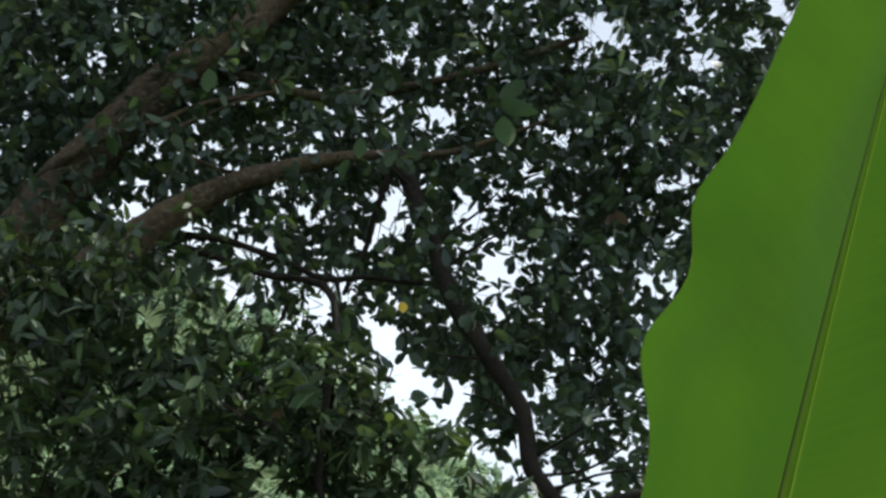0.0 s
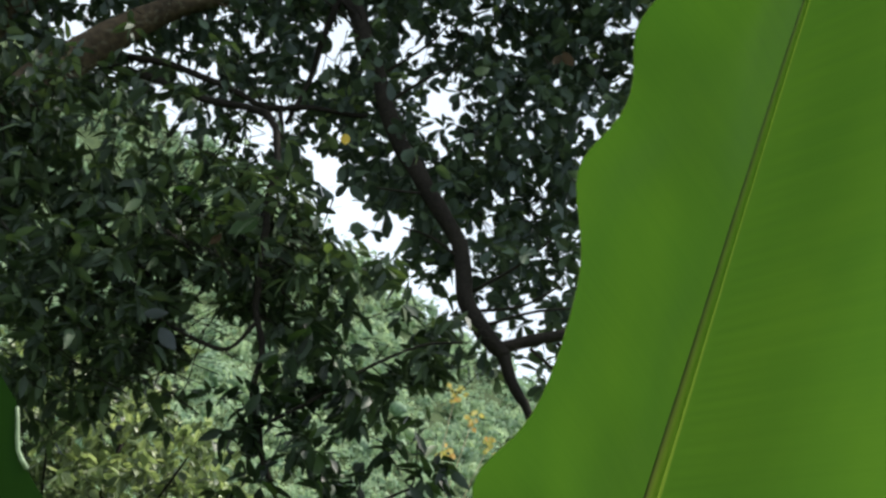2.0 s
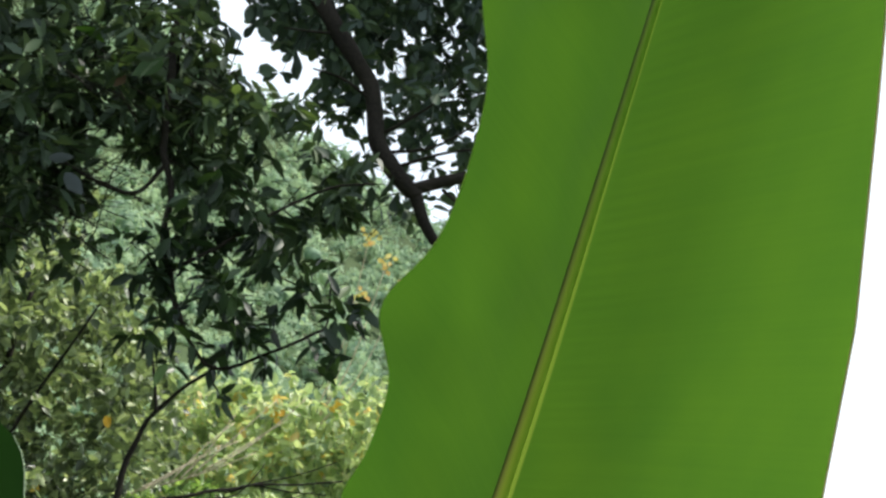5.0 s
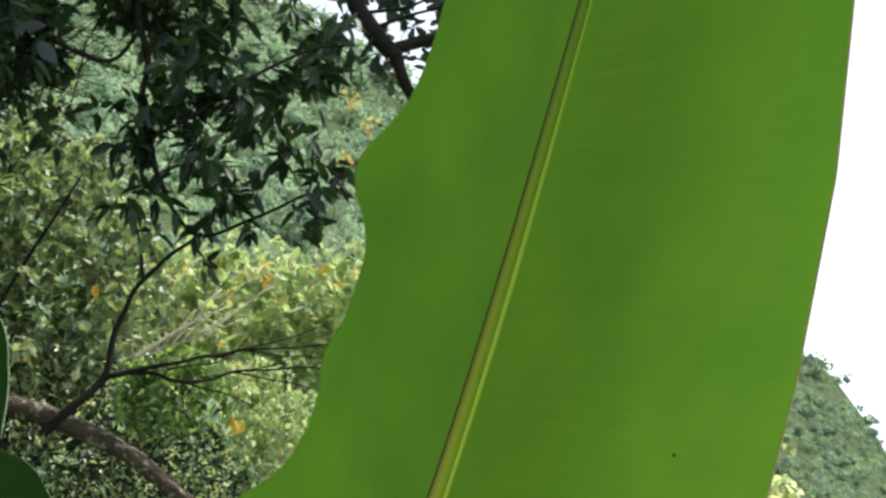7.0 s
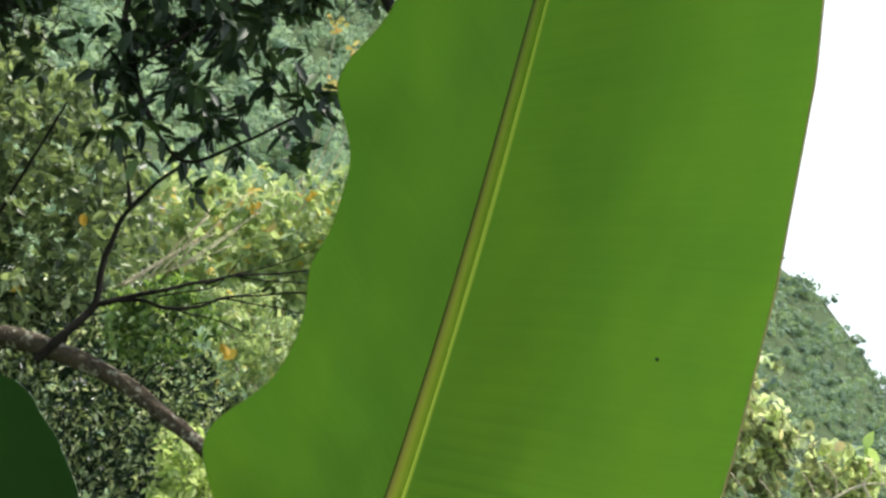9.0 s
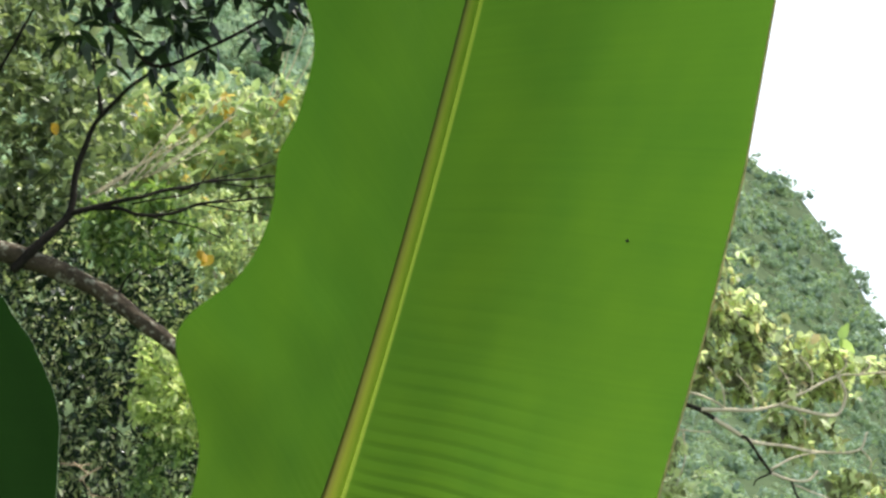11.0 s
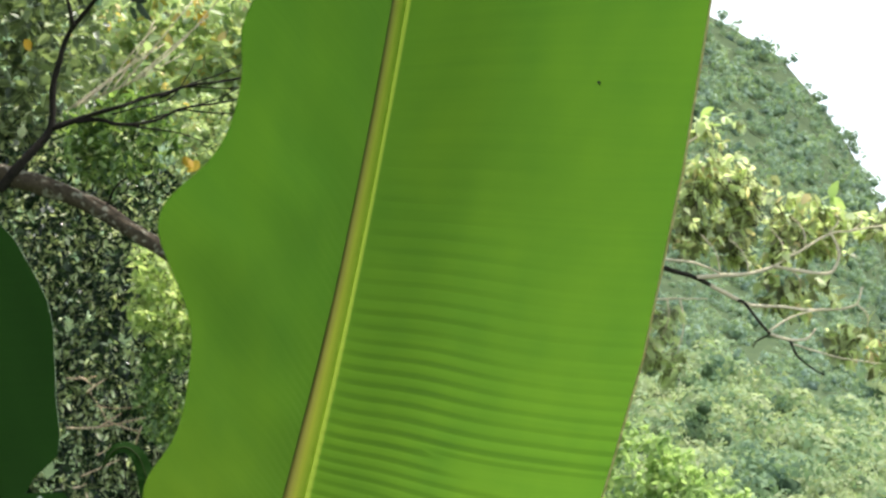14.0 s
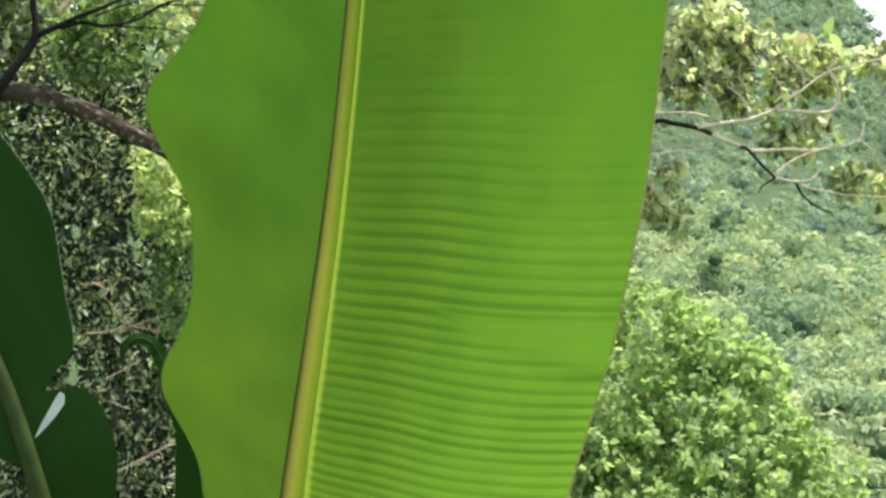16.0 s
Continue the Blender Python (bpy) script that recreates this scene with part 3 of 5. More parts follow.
def flat_leaves(name, spots, y, size, template, mat, parent, label=""):
    """The same for leaves of one size at (x, z), hanging at all angles."""
    ends = []
    for x, z in spots:
        a, k = rng.uniform(-2.8, -0.3), size * rng.uniform(0.8, 1.2) / 2
        ends.append(((x - math.cos(a) * k, y, z - math.sin(a) * k), (x + math.cos(a) * k, y - 0.02, z + math.sin(a) * k)))
    placed_leaves(name, ends, template, mat, parent, label=label)


def fine_leaf(width, fold=0.18, droop=0.2, n=9):
    """A single leaf with a smooth outline, a drawn-out tip and a folded midrib."""
    verts, faces = [], []
    for i in range(n):
        x = i / (n - 1)
        w = width * 0.5 * math.sin(math.pi * x ** 0.8) ** 0.8 * (1 - 0.35 * x ** 4)
        z = -droop * x * x
        verts += [(x, w, z + w * fold), (x, 0, z), (x, -w, z + w * fold)]
    for i in range(n - 1):
        a = 3 * i
        faces += [(a, a + 1, a + 4, a + 3), (a + 1, a + 2, a + 5, a + 4)]
    return np.array(verts), np.array(faces)


FINE = fine_leaf(0.58)
SLENDER = leaf_template(0.36, 0.25, 0.2)


def blunt_leaf(width, fold=0.2, droop=0.2):
    """A leaf broadest beyond its middle, with a blunt tip."""
    verts = [(0, 0, 0), (0.62, 0, -droop * 0.38), (1.0, 0, -droop)]
    for side in (1, -1):
        for x, w in ((0.28, 0.27), (0.64, 0.5), (0.9, 0.34)):
            verts.append((x, side * w * width, -droop * x * x + w * width * fold))
    return np.array(verts), np.array([(0, 3, 4, 1), (1, 4, 5, 2), (0, 1, 7, 6), (1, 2, 8, 7)])


def far_leaf(width, fold=0.25, droop=0.2):
    """A plain folded leaf for foliage farther off."""
    verts = [(0, 0, 0), (1.0, 0, -droop)]
    for side in (1, -1):
        for x, w in ((0.28, 0.48), (0.66, 0.42)):
            verts.append((x, side * w * width, -droop * x * x + w * width * fold))
    return np.array(verts), np.array([(0, 2, 3, 1), (0, 1, 5, 4)])


ROUND = blunt_leaf(0.52)
OVATE = leaf_template(0.62, 0.2, 0.2, 0.36)
SMALL = far_leaf(0.5, 0.3, 0.15)
BROAD_FAR = far_leaf(0.6)
SLIM_FAR = far_leaf(0.4)
ROUND_FAR = far_leaf(0.72, 0.2, 0.2)

# ---- the ground and the mountain ----
SKY_AZ = (-180, -90, -60, -40, -25, -13.5, -3.6, 1.5, 4.8, 12.5, 20.5, 21.6, 22.8, 24.0, 24.8, 27, 32, 60, 180)
SKY_EL = (1.0, 3.0, 20.0, 32.0, 36.0, 33.2, 28.8, 26.2, 24.5, 20.0, 14.0, 13.0, 11.4, 8.8, 6.2, 3.0, 1.5, 1.0, 1.0)


def ridge(az):
    el = np.interp(az, SKY_AZ, SKY_EL)
    r = np.interp(az, (-60, -14, 5, 18, 25), (220, 260, 320, 430, 470))
    return el, r


def terrain(az, r):
    """Height of the land at an azimuth in degrees (clockwise from y) and a distance."""
    el, rs = ridge(az)
    t = np.clip((r - 4.5) / 13, 0, 1)
    low = np.where(r < 24, -6.0 * t * t * (3 - 2 * t), -6.0 + 1.88 * (r - 24) / 16)
    s = np.clip((r - 40) / (rs - 40), 0, 1)
    e = -8.0 + (el + 8.0) * s ** 0.7
    hill = 1.5 + r * np.tan(np.radians(e))
    back = 1.5 + rs * np.tan(np.radians(el)) - (r - rs) * 0.6
    z = np.where(r < 40, low, np.where(r < rs, hill, np.maximum(back, -6)))
    return z


az_steps = np.concatenate([np.arange(-180, -40, 5), np.arange(-40, 40, 0.8), np.arange(40, 180, 5)])
r_steps = np.concatenate([[0.3], np.geomspace(1.5, 40, 18), np.linspace(46, 500, 56), np.geomspace(540, 4000, 10)])
AZ, RR = np.meshgrid(az_steps, r_steps, indexing="ij")
ZZ = terrain(AZ, RR)
gv = np.stack([np.sin(np.radians(AZ)) * RR, np.cos(np.radians(AZ)) * RR, ZZ], 2).reshape(-1, 3)
na, nr = AZ.shape
gf = [(i * nr + j, ((i + 1) % na) * nr + j, ((i + 1) % na) * nr + j + 1, i * nr + j + 1) for i in range(na) for j in range(nr - 1)]
gf.append(tuple(i * nr for i in range(na))[::-1])
ground = link_mesh("ground", gv, gf, MAT_GROUND)
tagged(ground, "leaf-littered ground rising into a steep forested karst mountain", "ground", kind="structure")


def crowns(az0, az1, el_low, count, flakes, split, spread_by, flake):
    """Tree crowns scattered over the slope, each a few lobes covered in leaf clumps; nearer ones are smaller trees."""
    az = rng.uniform(az0, az1, count)
    el, rs = ridge(az)
    e = el_low + (el - el_low) * rng.random(count)
    r = 40 + ((e + 8.0) / (el + 8.0)).clip(0, 1) ** (1 / 0.7) * (rs - 40)
    r = np.where(e < -8.0, 10.32 / (0.1175 + np.tan(np.radians(np.abs(e)))), r)
    base = np.stack([np.sin(np.radians(az)) * r, np.cos(np.radians(az)) * r, terrain(az, r)], 1)
    far = r > split[0]
    pick = far if split[1] else ~far
    base, r, count = base[pick], r[pick], int(pick.sum())
    rad = np.clip(spread_by * r, 0.38, 4.6) * rng.lognormal(-0.05, 0.45, count).clip(0.35, 2.3)
    lob = 5
    lc = np.repeat(base, lob, 0) + rng.normal(0, 0.46, (count * lob, 3)) * np.repeat(rad, lob)[:, None] * np.array((1, 1, 0.5))
    lc[:, 2] += np.repeat(rad, lob) * 0.22
    lr = np.repeat(rad, lob) * rng.uniform(0.34, 0.62, count * lob)
    per = flakes // lob
    nrm = rng.normal(0, 1, (count * lob * per, 3))
    nrm[:, 2] = np.abs(nrm[:, 2]) * 1.1 - 0.25
    nrm /= np.linalg.norm(nrm, axis=1)[:, None]
    c = np.repeat(lc, per, 0) + nrm * (np.repeat(lr, per) * rng.uniform(0.8, 1.08, len(nrm)))[:, None]
    tilt = nrm + rng.normal(0, 0.22, nrm.shape)
    tilt /= np.linalg.norm(tilt, axis=1)[:, None]
    a = np.cross(tilt, rng.normal(0, 1, nrm.shape))
    a /= np.linalg.norm(a, axis=1)[:, None]
    b = np.cross(tilt, a)
    s = (np.repeat(rad, lob * per) * flake * rng.uniform(0.5, 1.5, len(nrm)))[:, None]
    v = np.stack([c - a * s - b * s * 0.6 - tilt * s * 0.3, c + a * s - b * s * 0.6, c + b * s], 1)
    return v.reshape(-1, 3), np.arange(len(c) * 3).reshape(-1, 3), lc, lr


bm = bmesh.new()
bmesh.ops.create_icosphere(bm, subdivisions=1, radius=1.0)
CORE = (np.array([tuple(v.co) for v in bm.verts]), np.array([[v.index for v in f.verts] for f in bm.faces]))
bm.free()
CORE[0][:] *= rng.uniform(0.7, 1.3, (len(CORE[0]), 1))
for nm, args, mat in (("forest_far_slope", (11.5, 27.0, -7.5, 3800, 140, (120, True), 0.0056, 0.12), MAT_FOREST_HAZE), ("forest_near_slope", (11.5, 27.0, -15.0, 1750, 560, (120, False), 0.0185, 0.062), MAT_FOREST_NEAR),
                      ("forest_steep_face", (-20, 8.0, 5.0, 2900, 130, (0, True), 0.0115, 0.10), MAT_FACE_HAZE)):
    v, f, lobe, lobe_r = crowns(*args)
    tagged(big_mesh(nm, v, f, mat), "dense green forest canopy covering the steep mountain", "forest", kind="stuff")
    # a lump inside each crown; near ones hold its shade in a dark colour
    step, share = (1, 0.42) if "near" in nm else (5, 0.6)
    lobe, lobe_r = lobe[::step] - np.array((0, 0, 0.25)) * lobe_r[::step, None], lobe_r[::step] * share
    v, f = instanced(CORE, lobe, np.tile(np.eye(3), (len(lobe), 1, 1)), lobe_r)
    tagged(big_mesh(nm.replace("forest", "inner_foliage"), v, f, MAT_CORE_SHADE if "near" in nm else mat), "lumps inside the forest crowns, the near ones dark as shade", "forest", kind="stuff")

# ---- the banana plant ----
ORIGIN = Vector((0.013, 1.663, 1.254))
ALONG = Vector((0.161, -0.743, 0.650)).normalized()
AWAY = Vector((0.644, 0.578, 0.501)).normalized()
ACROSS = ALONG.cross(AWAY).normalized()
banana = thing("banana_plant", (-0.12, 2.35, 0.0), "banana plant with broad wavy-edged bright green leaves", "banana plant")


def left_width(v):
    w = np.interp(v, (-0.40, -0.25, -0.1, 0.1, 0.3, 0.45, 0.6, 0.8, 1.0, 1.2, 1.3, 1.4, 1.55, 1.72), (0.0, 0.085, 0.12, 0.128, 0.130, 0.120, 0.110, 0.099, 0.091, 0.097, 0.090, 0.070, 0.04, 0.0))
    for c, a, low, high in ((0.060, 0.049, 0.070, 0.11), (0.457, 0.063, 0.072, 0.092), (0.70, 0.009, 0.03, 0.03), (0.866, 0.033, 0.035, 0.055), (1.135, 0.028, 0.045, 0.040), (1.245, 0.018, 0.03, 0.035)):
        w = w + a * math.exp(-((v - c) / (low if v < c else high)) ** 2)
    return w


def right_width(v):
    return -np.interp(v, (-0.40, -0.3, -0.15, 0.0, 0.22, 0.45, 0.6, 0.77, 0.9, 1.04, 1.17, 1.3, 1.45, 1.6, 1.72),
                      (0.0, 0.11, 0.22, 0.283, 0.297, 0.296, 0.286, 0.264, 0.242, 0.210, 0.168, 0.124, 0.078, 0.033, 0.0))


def rib_line(v):
    """The midrib's gentle bow, off the straight line from base to tip."""
    return float(np.polyval((-0.0604, 0.1555, -0.0745, -0.0319, -0.0055), min(max(v, -0.15), 1.5)))


def rib_half(v):
    """Half the midrib's breadth, with the pale strip along it."""
    return float(np.interp(v, (-0.42, 0.0, 0.25, 0.5, 0.75, 1.0, 1.2, 1.35, 1.7), (0.027, 0.0184, 0.0142, 0.0101, 0.0077, 0.0058, 0.0036, 0.0022, 0.001)))


def ease(x):
    x = min(1.0, max(0.0, x))
    return x * x * (3 - 2 * x)


def main_leaf():
    nw = 44
    half_n = nw // 2
    near = (np.arange(half_n + 1) / half_n) ** 1.6
    verts, uvs, faces, margin = [], [], [], []

    def put(v, d, h, line):
        verts.append(ORIGIN + ALONG * v + ACROSS * (rib_line(v) + d) + AWAY * h)
        uvs.append((line, d))
        margin.append(d / (rib_half(v) / 1.35))

    lines = np.concatenate([np.linspace(-0.60, -0.25, 60), np.linspace(-0.25, 0.62, 1000)[1:], np.linspace(0.62, 1.72, 660)[1:]])
    nv = len(lines)
    for w in lines:
        # the half with the wavy rim
        m = rib_line(w)
        span = max(left_width(w) - m, 0.002) if w > -0.4 else 0.002
        fade = 1 / (1 + math.exp((w - 0.50) / 0.055))
        for e in near[:0:-1]:
            k = span * e
            h = (0.00015 + 0.0004 * fade) * math.sin((w - 0.6 * k) * 2 * math.pi / 0.0145 + 1.5 * noise.noise(Vector((w * 9, k * 4, 3)))) * max(0, 1 - k / 0.10) * min(1, k / 0.02)
            h += 0.012 * math.sin(math.pi * e) * (0.6 + 0.5 * math.sin(w * 15.6 + 0.4))
            h += (0.004 * noise.noise(Vector((w * 3, k * 8, 2))) + 0.0115 * noise.noise(Vector((w * 10, k * 14, 5))) * min(1, k / 0.03)) * (1 - e ** 3)
            put(w, k, h, w - 0.6 * k)
        # the broad half, pleated along the side veins, which bow towards the tip
        ww = max(w, 0.0)
        c1, c2 = -0.06 + 0.72 * ww, max(0.2, 1.98 - 2.4 * ww)
        span = 0.1
        for _ in range(40):
            v = w + c1 * span + c2 * span * span
            goal = max(rib_line(v) - right_width(v), 0.002)
            span += 0.5 * (goal - span)
        for e in near:
            k = span * e
            v = w + c1 * k + c2 * k * k
            ph = w * 2 * math.pi / 0.0178 + 1.6 * noise.noise(Vector((w * 11, k * 3, 0)))
            # a wedge without pleats, where the blade was once creased
            low = 0.315 - 0.38 * (k - 0.112)
            calm = ease((k - 0.109 + 0.4 * (w - 0.325)) / 0.006) * ease((0.335 - w) / 0.007) * ease((w - low + 0.012) / 0.022)
            amp = (0.00016 + 0.00012 * math.exp(-(k / 0.06) ** 2) + 0.0018 * fade) * ease((k - 0.004) / 0.016) * (0.9 + 0.5 * noise.noise(Vector((w * 30, k * 5, 4))))
            amp *= (1 - (0.30 + 0.45 * ease((w - 0.34) / 0.12)) * ease((k - 0.08) / 0.10)) * (1 - 0.95 * calm)
            s = (ph / (2 * math.pi)) % 1.0
            fine_ = 0.00020 * math.exp(-(k / 0.05) ** 2) * ease((w - 0.7) / 0.25) * ease((k - 0.002) / 0.012)
            h = fine_ * math.sin(2 * ph) + 1.15 * amp * (ease(s / 0.4) if s < 0.4 else 1 - ((s - 0.4) / 0.6) ** 1.7) - 0.08 * (w - 0.325) * calm
            h += 0.0021 * math.exp(-((w - 0.322 + 0.5 * (k - 0.112)) / 0.007) ** 2 - ((k - 0.108) / 0.008) ** 2)
            h += 0.017 * (1 - math.exp(-(k / 0.06) ** 2)) * max(0.0, 1 - e ** 2.2)
            h += (0.004 * noise.noise(Vector((v * 3, k * 8, 7))) + 0.004 * noise.noise(Vector((v * 7, k * 11, 9))) * min(1, k / 0.04)) * (1 - e ** 2)
            put(v, -k, h, w)
    row = nw + 1
    for i in range(nv - 1):
        for j in range(row - 1):
            faces.append((i * row + j, i * row + j + 1, (i + 1) * row + j + 1, (i + 1) * row + j))
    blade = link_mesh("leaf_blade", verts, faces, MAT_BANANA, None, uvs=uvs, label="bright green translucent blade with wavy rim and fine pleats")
    attr = blade.data.attributes.new("margin", "FLOAT", "POINT")
    attr.data.foreach_set("value", np.array(margin, np.float32))
    keep(blade, banana)
    # the rim: a dry tan thread along the broad half, a pale one along the wavy half
    grid = np.array([tuple(p) for p in verts]).reshape(nv, row, 3)
    for col, mat_, r, words in ((row - 1, MAT_RIM_DRY, 0.0011, "thin dry tan rim of the blade"), (0, MAT_RIM_PALE, 0.0006, "thin pale green rim of the blade")):
        line = branch("rim", grid[75:nv - 40:6, col], r, r * 0.6, mat_, banana, steps=1, sides=5, rough=0.05, label=words)
        line.parent, line.matrix_parent_inverse = blade, Matrix.Identity(4)
    # midrib, standing proud of the underside
    verts, uvs, faces, sides = [], [], [], 14
    vs = np.concatenate([np.linspace(-0.42, 1.70, 160)])
    for v in vs:
        half = rib_half(v) / 1.3
        m = rib_line(v)
        for k in range(sides):
            a = math.pi * k / (sides - 1)
            u = math.cos(a) * half
            groove = 1 - 0.12 * math.exp(-((k / (sides - 1) - 0.8) / 0.07) ** 2)
            h = -0.0004 - (math.sin(a) ** 0.7 * half * 0.6 * groove if 0 < k < sides - 1 else 0.0)
            verts.append(ORIGIN + ALONG * v + ACROSS * (m + 0.29 * half + u) + AWAY * h)
            uvs.append((v, k / (sides - 1)))
    for i in range(len(vs) - 1):
        for k in range(sides - 1):
            faces.append((i * sides + k, i * sides + k + 1, (i + 1) * sides + k + 1, (i + 1) * sides + k))
        faces.append((i * sides + sides - 1, i * sides, (i + 1) * sides, (i + 1) * sides + sides - 1))
    rib = link_mesh("midrib", verts, faces, MAT_RIB, blade, uvs=uvs, label="olive and yellow-green raised midrib")
    rib.matrix_parent_inverse = Matrix.Identity(4)
    rib.parent = blade
    # a tiny dark speck on the underside
    bm = bmesh.new()
    bmesh.ops.create_icosphere(bm, subdivisions=1, radius=0.0016)
    me = bpy.data.meshes.new("speck")
    bm.to_mesh(me)
    bm.free()
    me.materials.append(MAT_SPOT)
    sp = new("speck", me)
    sp.parent = blade
    sp.location = ORIGIN + ALONG * 0.797 - ACROSS * 0.184 + AWAY * 0.010
    tagged(sp, "tiny dark brown speck on the blade")


main_leaf()


def side_leaf(name, rib, half_l, half_r, normal, mat, label, rims=(), rib_r=0.016):
    """A second banana leaf along a rib curve; half widths by the share of its length."""
    c = spline(rib, 32)
    n = len(c)
    nrm = np.array(normal) / np.linalg.norm(normal)
    tan = np.gradient(c, axis=0)
    verts, uvs, faces, nw = [], [], [], 24
    for i in range(n):
        s = i / (n - 1)
        side = np.cross(tan[i], nrm)
        side /= np.linalg.norm(side)
        wl_ = np.interp(s, *half_l)
        wr_ = np.interp(s, *half_r)
        for j in range(nw + 1):
            u = -wl_ + (wl_ + wr_) * j / nw
            h = -0.25 * u * u + 0.006 * noise.noise(Vector((s * 5, u * 9, 1)))
            p = c[i] + side * u + nrm * h
            verts.append(p)
            uvs.append((s * 1.2 + 0.3 * abs(u), u))
    for i in range(n - 1):
        for j in range(nw):
            a = i * (nw + 1) + j
            faces.append((a, a + 1, a + nw + 2, a + nw + 1))
    blade = keep(link_mesh(name, verts, faces, mat, None, uvs=uvs, label=label), banana)
    rows_ = np.array(verts).reshape(n, nw + 1, 3)
    for s0, s1, r in rims:
        edge = rows_[int(s0 * n):int(s1 * n):3, nw]
        line = branch("rim", edge, r, r * 0.7, MAT_RIM, banana, steps=2, sides=5, rough=0.0, label="pale green rim of the leaf")
        line.parent = blade
        line.matrix_parent_inverse = Matrix.Identity(4)
    rb = branch("midrib", c[::11] + nrm * 0.25 * rib_r, rib_r, rib_r * 0.25, MAT_RIB_SHADED, banana, steps=4, sides=8, rough=0.01)
    m = rb.matrix_world.copy()
    rb.parent = blade
    rb.matrix_parent_inverse = Matrix.Identity(4)
    return blade


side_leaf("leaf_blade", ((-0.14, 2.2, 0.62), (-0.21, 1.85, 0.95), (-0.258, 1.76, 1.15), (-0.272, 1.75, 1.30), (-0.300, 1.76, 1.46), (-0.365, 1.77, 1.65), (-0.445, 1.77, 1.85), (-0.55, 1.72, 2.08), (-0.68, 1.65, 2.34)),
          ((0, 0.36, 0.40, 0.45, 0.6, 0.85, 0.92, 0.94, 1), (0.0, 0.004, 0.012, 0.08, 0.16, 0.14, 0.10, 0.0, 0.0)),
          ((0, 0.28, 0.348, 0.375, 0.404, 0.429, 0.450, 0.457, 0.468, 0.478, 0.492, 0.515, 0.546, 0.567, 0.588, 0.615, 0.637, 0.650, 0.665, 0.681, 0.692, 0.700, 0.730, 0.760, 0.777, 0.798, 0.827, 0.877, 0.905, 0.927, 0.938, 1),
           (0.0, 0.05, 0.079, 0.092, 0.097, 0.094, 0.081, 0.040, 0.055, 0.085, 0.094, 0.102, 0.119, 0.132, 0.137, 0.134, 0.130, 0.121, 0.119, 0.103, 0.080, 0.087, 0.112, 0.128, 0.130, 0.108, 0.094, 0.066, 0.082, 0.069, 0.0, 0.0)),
          (0.15, -0.95, -0.25), MAT_BANANA_SHADED, "dark green shaded banana leaf torn at its rim", rims=((0.48, 0.69, 0.00032), (0.70, 0.79, 0.0010), (0.865, 0.912, 0.0035)))
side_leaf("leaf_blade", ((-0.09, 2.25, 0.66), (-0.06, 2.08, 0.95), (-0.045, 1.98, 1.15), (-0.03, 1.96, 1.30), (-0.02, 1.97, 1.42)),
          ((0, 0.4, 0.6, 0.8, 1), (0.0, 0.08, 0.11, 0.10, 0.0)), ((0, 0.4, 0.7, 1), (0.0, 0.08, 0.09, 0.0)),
          (0.25, -0.95, -0.15), MAT_BANANA_SHADED, "small dark green banana leaf")
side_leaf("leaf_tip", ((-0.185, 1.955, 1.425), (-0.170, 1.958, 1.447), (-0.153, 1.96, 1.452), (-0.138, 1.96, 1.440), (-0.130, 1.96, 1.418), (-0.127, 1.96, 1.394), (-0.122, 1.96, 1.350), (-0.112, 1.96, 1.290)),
          ((0, 0.15, 0.5, 0.8, 1), (0.0, 0.007, 0.011, 0.010, 0.008)), ((0, 0.15, 0.5, 0.8, 1), (0.0, 0.006, 0.010, 0.012, 0.010)), (0.2, -0.9, 0.35), MAT_BANANA_SHADED, "drooping tip of a small banana leaf", rib_r=0.0015)
strip_a = [(-0.2262, 1.4040), (-0.2300, 1.3960), (-0.2390, 1.3855), (-0.2520, 1.3720), (-0.2640, 1.3600)]
strip_w = (0.0030, 0.0056, 0.0050, 0.0034, 0.0004)
strip_v = [(x + side * w * 0.75, 1.738 + back, z + side * w * -0.75) for back in (0.0, 0.0012) for (x, z), w in zip(strip_a, strip_w) for side in (-1, 1)]
strip_f = [(2 * i, 2 * i + 1, 2 * i + 3, 2 * i + 2) for i in range(4)] + [(10 + 2 * i, 12 + 2 * i, 13 + 2 * i, 11 + 2 * i) for i in range(4)] + [(2 * i + k, 10 + 2 * i + k, 12 + 2 * i + k, 2 * i + 2 + k) for i in range(4) for k in (0, 1)] + [(0, 10, 11, 1), (8, 9, 19, 18)]
keep(link_mesh("dry_strip", strip_v, strip_f, MAT_DRY, None, smooth=False, label="pale dry torn strip of leaf"), banana)
branch("petiole", ((-0.13, 2.34, 0.55), (-0.10, 2.20, 0.78), (-0.05, 1.96, 1.0), ORIGIN - ALONG * 0.38 + ACROSS * 0.012), 0.045, 0.026, MAT_RIB_SHADED, banana, sides=12, rough=0.01)
branch("pseudostem", ((-0.12, 2.36, 0.0), (-0.12, 2.36, 0.3), (-0.13, 2.35, 0.72)), 0.13, 0.075, MAT_STEM, banana, sides=18, rough=0.02, label="pale green layered pseudostem")

# ---- the big shade tree ----
CANOPY = [(-3.97, 8.54), (2.06, 9.00), (1.82, 7.02), (1.27, 5.80), (1.00, 4.55), (0.76, 4.54), (0.34, 4.59), (0.17, 4.85), (-0.03, 4.96), (-0.24, 5.20), (-0.42, 5.36), (-0.50, 5.60), (-0.97, 5.59), (-1.39, 5.67), (-1.78, 5.82), (-3.04, 5.47)]
